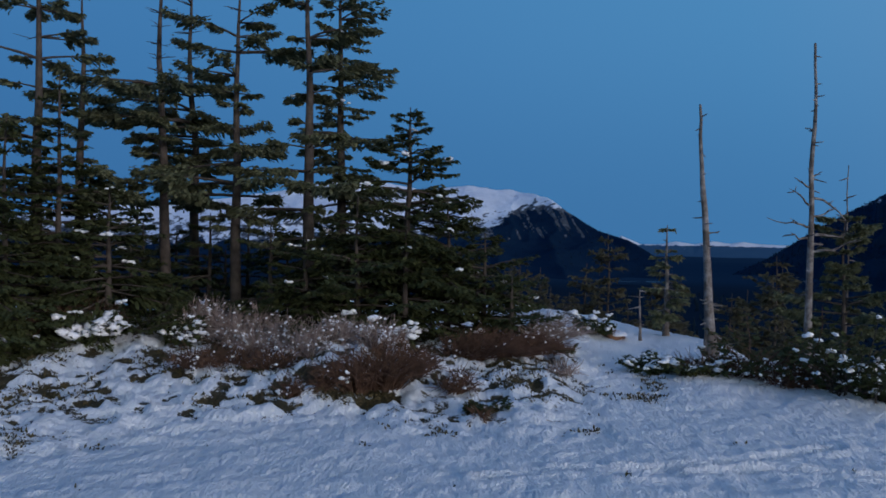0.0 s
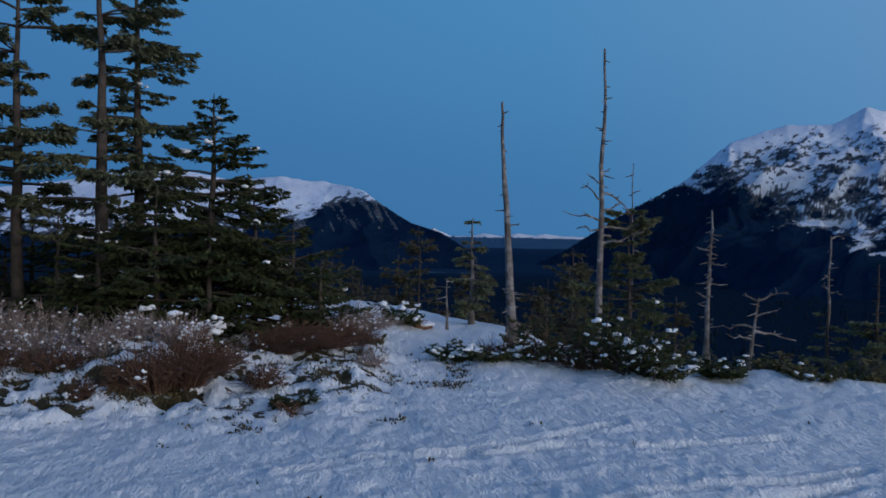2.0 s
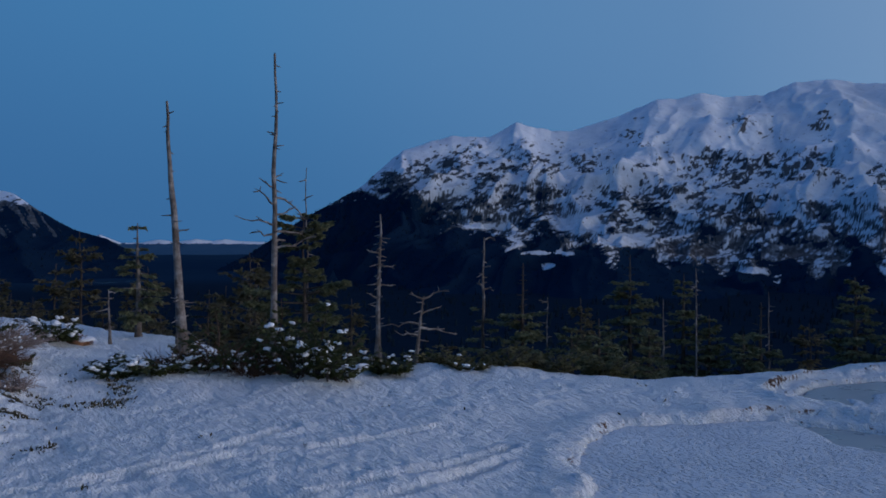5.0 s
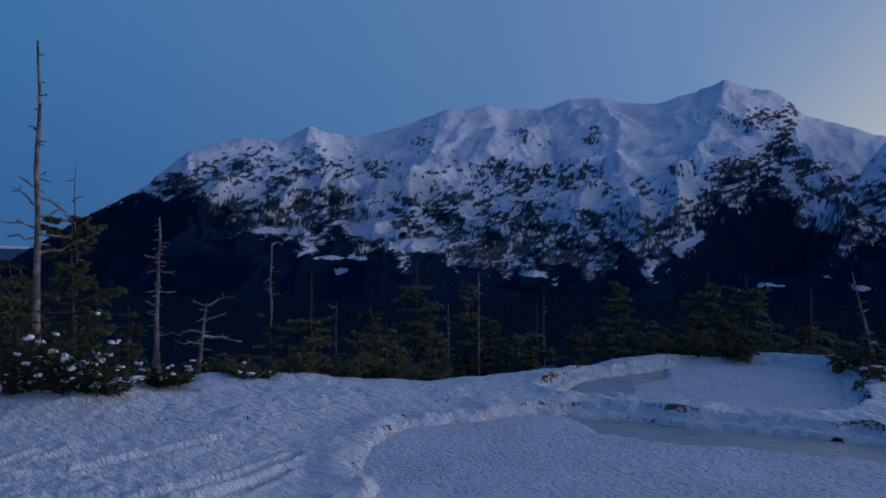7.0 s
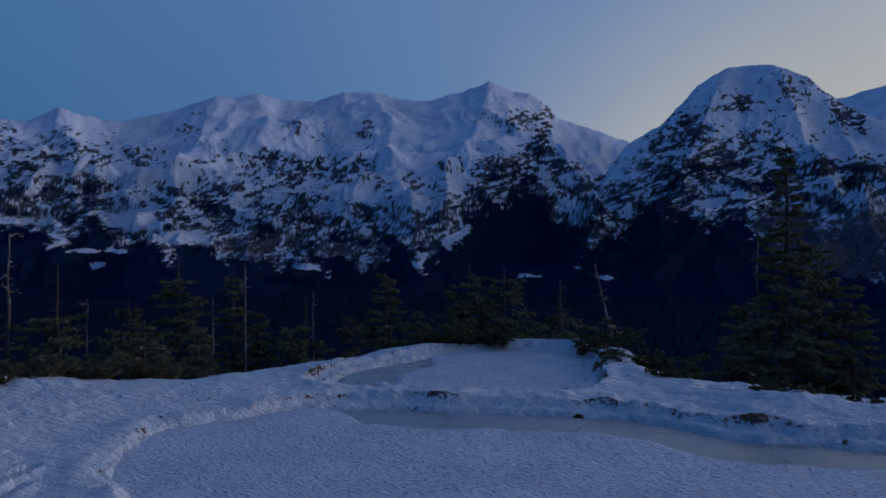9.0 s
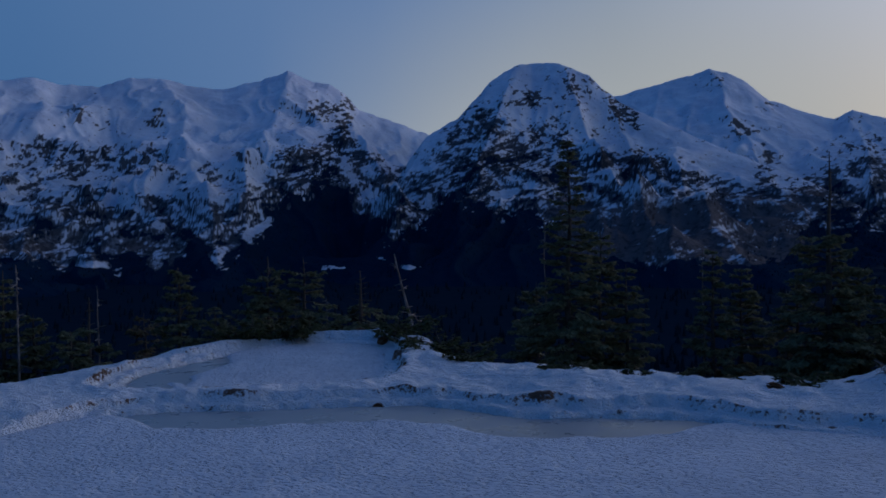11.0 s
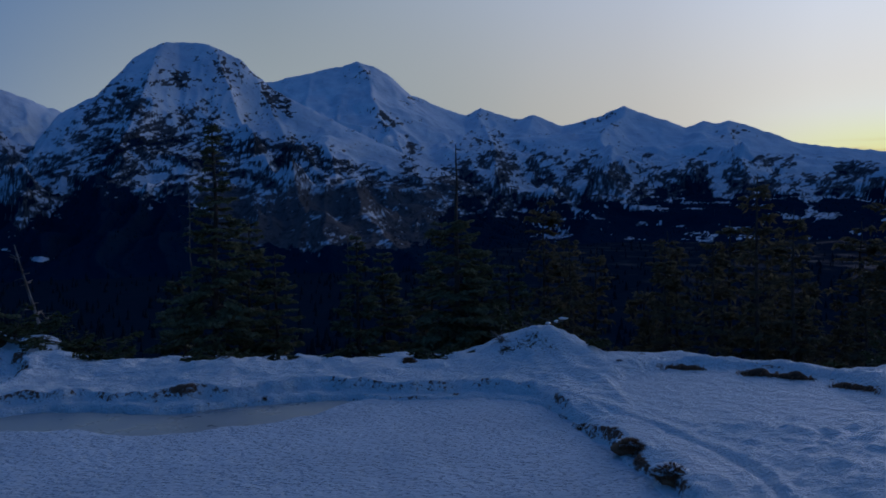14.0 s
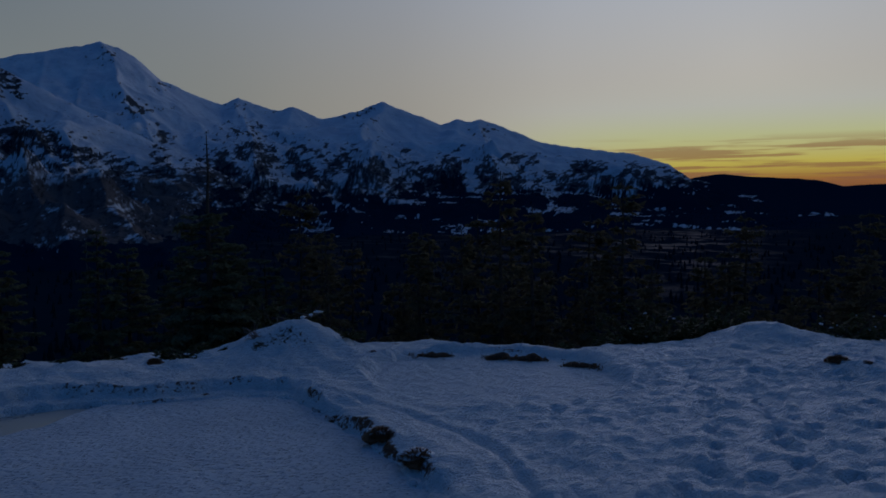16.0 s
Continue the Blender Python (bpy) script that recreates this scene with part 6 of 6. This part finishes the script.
twig_shrub(*polar(26.2, 12.2), 0.4, 0.25, 165, "bleached fallen branches on the snow", M_PALE, 26, (0.5, 0), 0.0)


def peat_edge(x, y, long, face, seed):
    """A brown undercut edge of peat with sedge hanging over it and snow on top; face is the bearing it looks to."""
    ob = thing("peat_edge", x, y, "dark brown peat edge hung with sedge under the snow", "peat edge", "peat edges", 0.07)
    ob.rotation_euler = (0, 0, radians(90 - face))
    r_ = np.random.default_rng(seed)
    u = np.linspace(-1, 1, 13)
    wob = 0.06 * fbm(u * 2 + seed, u * 0, 3, 5)
    spine = np.stack([wob, u * long / 2, 0.06 + 0.02 * field(u * 4, u * 0 + seed, 6)], -1)
    fat = (0.052 + 0.025 * field(u * 5 + seed, u * 0, 7)) * np.sqrt(np.maximum(1 - u ** 2, 0.05))
    part("peat", tube(spine, fat, 9), M_PEAT, ob)
    n_ = int(500 * long)
    at = r_.uniform(-0.95, 0.95, n_)
    base = np.stack([np.interp(at, u, wob) + r_.uniform(0.0, 0.08, n_), at * long / 2, 0.06 + r_.uniform(-0.02, 0.075, n_)], -1)
    way = unit(np.stack([r_.uniform(0.4, 1, n_), r_.normal(0, 0.35, n_), r_.uniform(-1.2, 0.2, n_)], -1))
    part("sedge", blades(base, way, r_.uniform(0.03, 0.09, n_), 0.009, r_), M_SEDGE, ob, kind="stuff")
    return ob


for k, (x, y, long, face) in enumerate(((7.95, -4.50, 0.50, 300), (7.42, -5.05, 0.42, 310), (7.15, -5.30, 0.36, 318), (6.55, -5.50, 0.50, 335))):
    peat_edge(x, y, long, face, 300 + k)

# a snow-dusted broken branch behind the mound
x, y = polar(109.8, 9.45)
ob = thing("fallen_branch", x, y, "broken dead branch dusted with snow behind a mound", "branch")
r_ = np.random.default_rng(310)
across = np.array([math.cos(radians(110)), -math.sin(radians(110)), 0])
main = np.array([across * 0.6 * (u - 0.5) + np.array([0.05 * math.sin(5 * u), 0, 0.0 + 0.20 * u ** 1.2]) for u in np.linspace(0, 1, 8)])
part("branch", tube(main, np.linspace(0.024, 0.009, 8), 7), M_GREY, ob)
for k in range(6):
    q = main[r_.integers(2, 7)]
    part("twig", tube(limb_line(q, r_.uniform(0, 6.28), r_.uniform(0.12, 0.3), r_.uniform(0.1, 0.7), 0.2, r_, 5), np.linspace(0.009, 0.003, 5), 4), M_GREY, ob)
white = [lump(main[k] + [0, 0, 0.018], (0.055, 0.025, 0.014), r_, 4, 7) for k in range(1, 8)]
part("snow_cap", joined(white), M_SNOW, ob, "line of snow along the branch", kind="stuff")

# sedge hummocks round the ponds; the last one stands in for a brown stump by the trail
for k, (x, y, s_, cap_) in enumerate(((6.20, -2.64, 0.08, True), (5.42, -2.64, 0.11, True), (4.80, -2.60, 0.125, True), (7.97, -3.8, 0.06, True), (7.62, -1.95, 0.07, True), (8.25, 2.2, 0.06, True),
                                      (8.08, -0.2, 0.06, True), (12.35, 3.2, 0.11, False), (9.9, 2.40, 0.07, True), (13.1, 3.8, 0.10, False),
                                      (12.7, 4.6, 0.08, True), (8.62, -4.4, 0.08, True),
                                      (4.96, -7.28, 0.12, False), (4.72, -7.36, 0.08, False), (6.3, 5.25, 0.06, True), (7.25, 4.72, 0.07, True), (8.9, -1.75, 0.09, False), (2.52, 12.4, 0.22, True))):
    tussock(x, y, s_, 200 + k, cap_)

# heather sprigs and grass tips that poke through the snow
r_ = np.random.default_rng(77)
pieces = []
n_ = 9000
az, d = r_.uniform(-34, 15, n_), r_.uniform(7.0, 10.9, n_)
x, y = d * np.sin(np.radians(az)), d * np.cos(np.radians(az))
dense = fbm(x * 1.1, y * 1.1, 3, 71) + 0.5 * fbm(x * 4, y * 4, 2, 79)
ok = dense + 0.36 * step(6.9, 8.8, d) - 0.3 * step(7.2, 6.4, d) + r_.normal(0, 0.10, n_) > 0.33
x2, y2 = r_.uniform(-3, 9, 420), r_.uniform(4, 8, 420)
x, y = np.r_[x[ok], x2[:24]], np.r_[y[ok], y2[:24]]
z = ground(x, y)
for px, py, pz in zip(x, y, z):
    m_ = r_.integers(5, 11)
    spread_ = r_.uniform(0.015, 0.05)
    base = np.array([px, py, pz - 0.01]) + r_.normal(0, spread_, (m_, 3)) * [1, 1, 0.15]
    pieces.append(blades(base, unit(r_.normal(0, 0.8, (m_, 3)) + [0, 0, 0.5]), r_.uniform(0.02, 0.055, m_), 0.02, r_))
tagged(new("heather", mesh_of("heather", *joined(pieces), M_HEATH)), "dark heather sprigs poking through the snow", "heather", kind="stuff")
# woods on the lower slope and the valley floor, too many to count
n_ = 12000
az, d = r_.uniform(-36, 156, n_), 70 * (1600 / 70) ** r_.random(n_)
d = np.where((az > 4) & (az < 26) & (d > 1050), d * 0.4, d)
x, y = d * np.sin(np.radians(az)), d * np.cos(np.radians(az))
z, h = ground(x, y) - 0.3, r_.uniform(3.5, 8, n_)
V, F = [], []
ring5 = np.radians(np.arange(5) * 72)
for k, (lo, hi, w) in enumerate(((0.08, 0.55, 0.24), (0.35, 0.8, 0.17), (0.6, 1.0, 0.11))):
    tw = r_.uniform(0.75, 1.25, (n_, 5)) * w * h[:, None]
    vx, vy = np.c_[x[:, None] + tw * np.cos(ring5 + k), x], np.c_[y[:, None] + tw * np.sin(ring5 + k), y]
    vz = np.c_[z[:, None] + h[:, None] * lo + r_.normal(0, 0.03, (n_, 5)) * h[:, None], z + h * hi]
    V.append(np.stack([vx, vy, vz], -1).reshape(-1, 3))
    F.append((np.stack([np.arange(5), (np.arange(5) + 1) % 5, np.full(5, 5)], -1)[None] + np.arange(n_)[:, None, None] * 6).reshape(-1, 3) + k * 6 * n_)
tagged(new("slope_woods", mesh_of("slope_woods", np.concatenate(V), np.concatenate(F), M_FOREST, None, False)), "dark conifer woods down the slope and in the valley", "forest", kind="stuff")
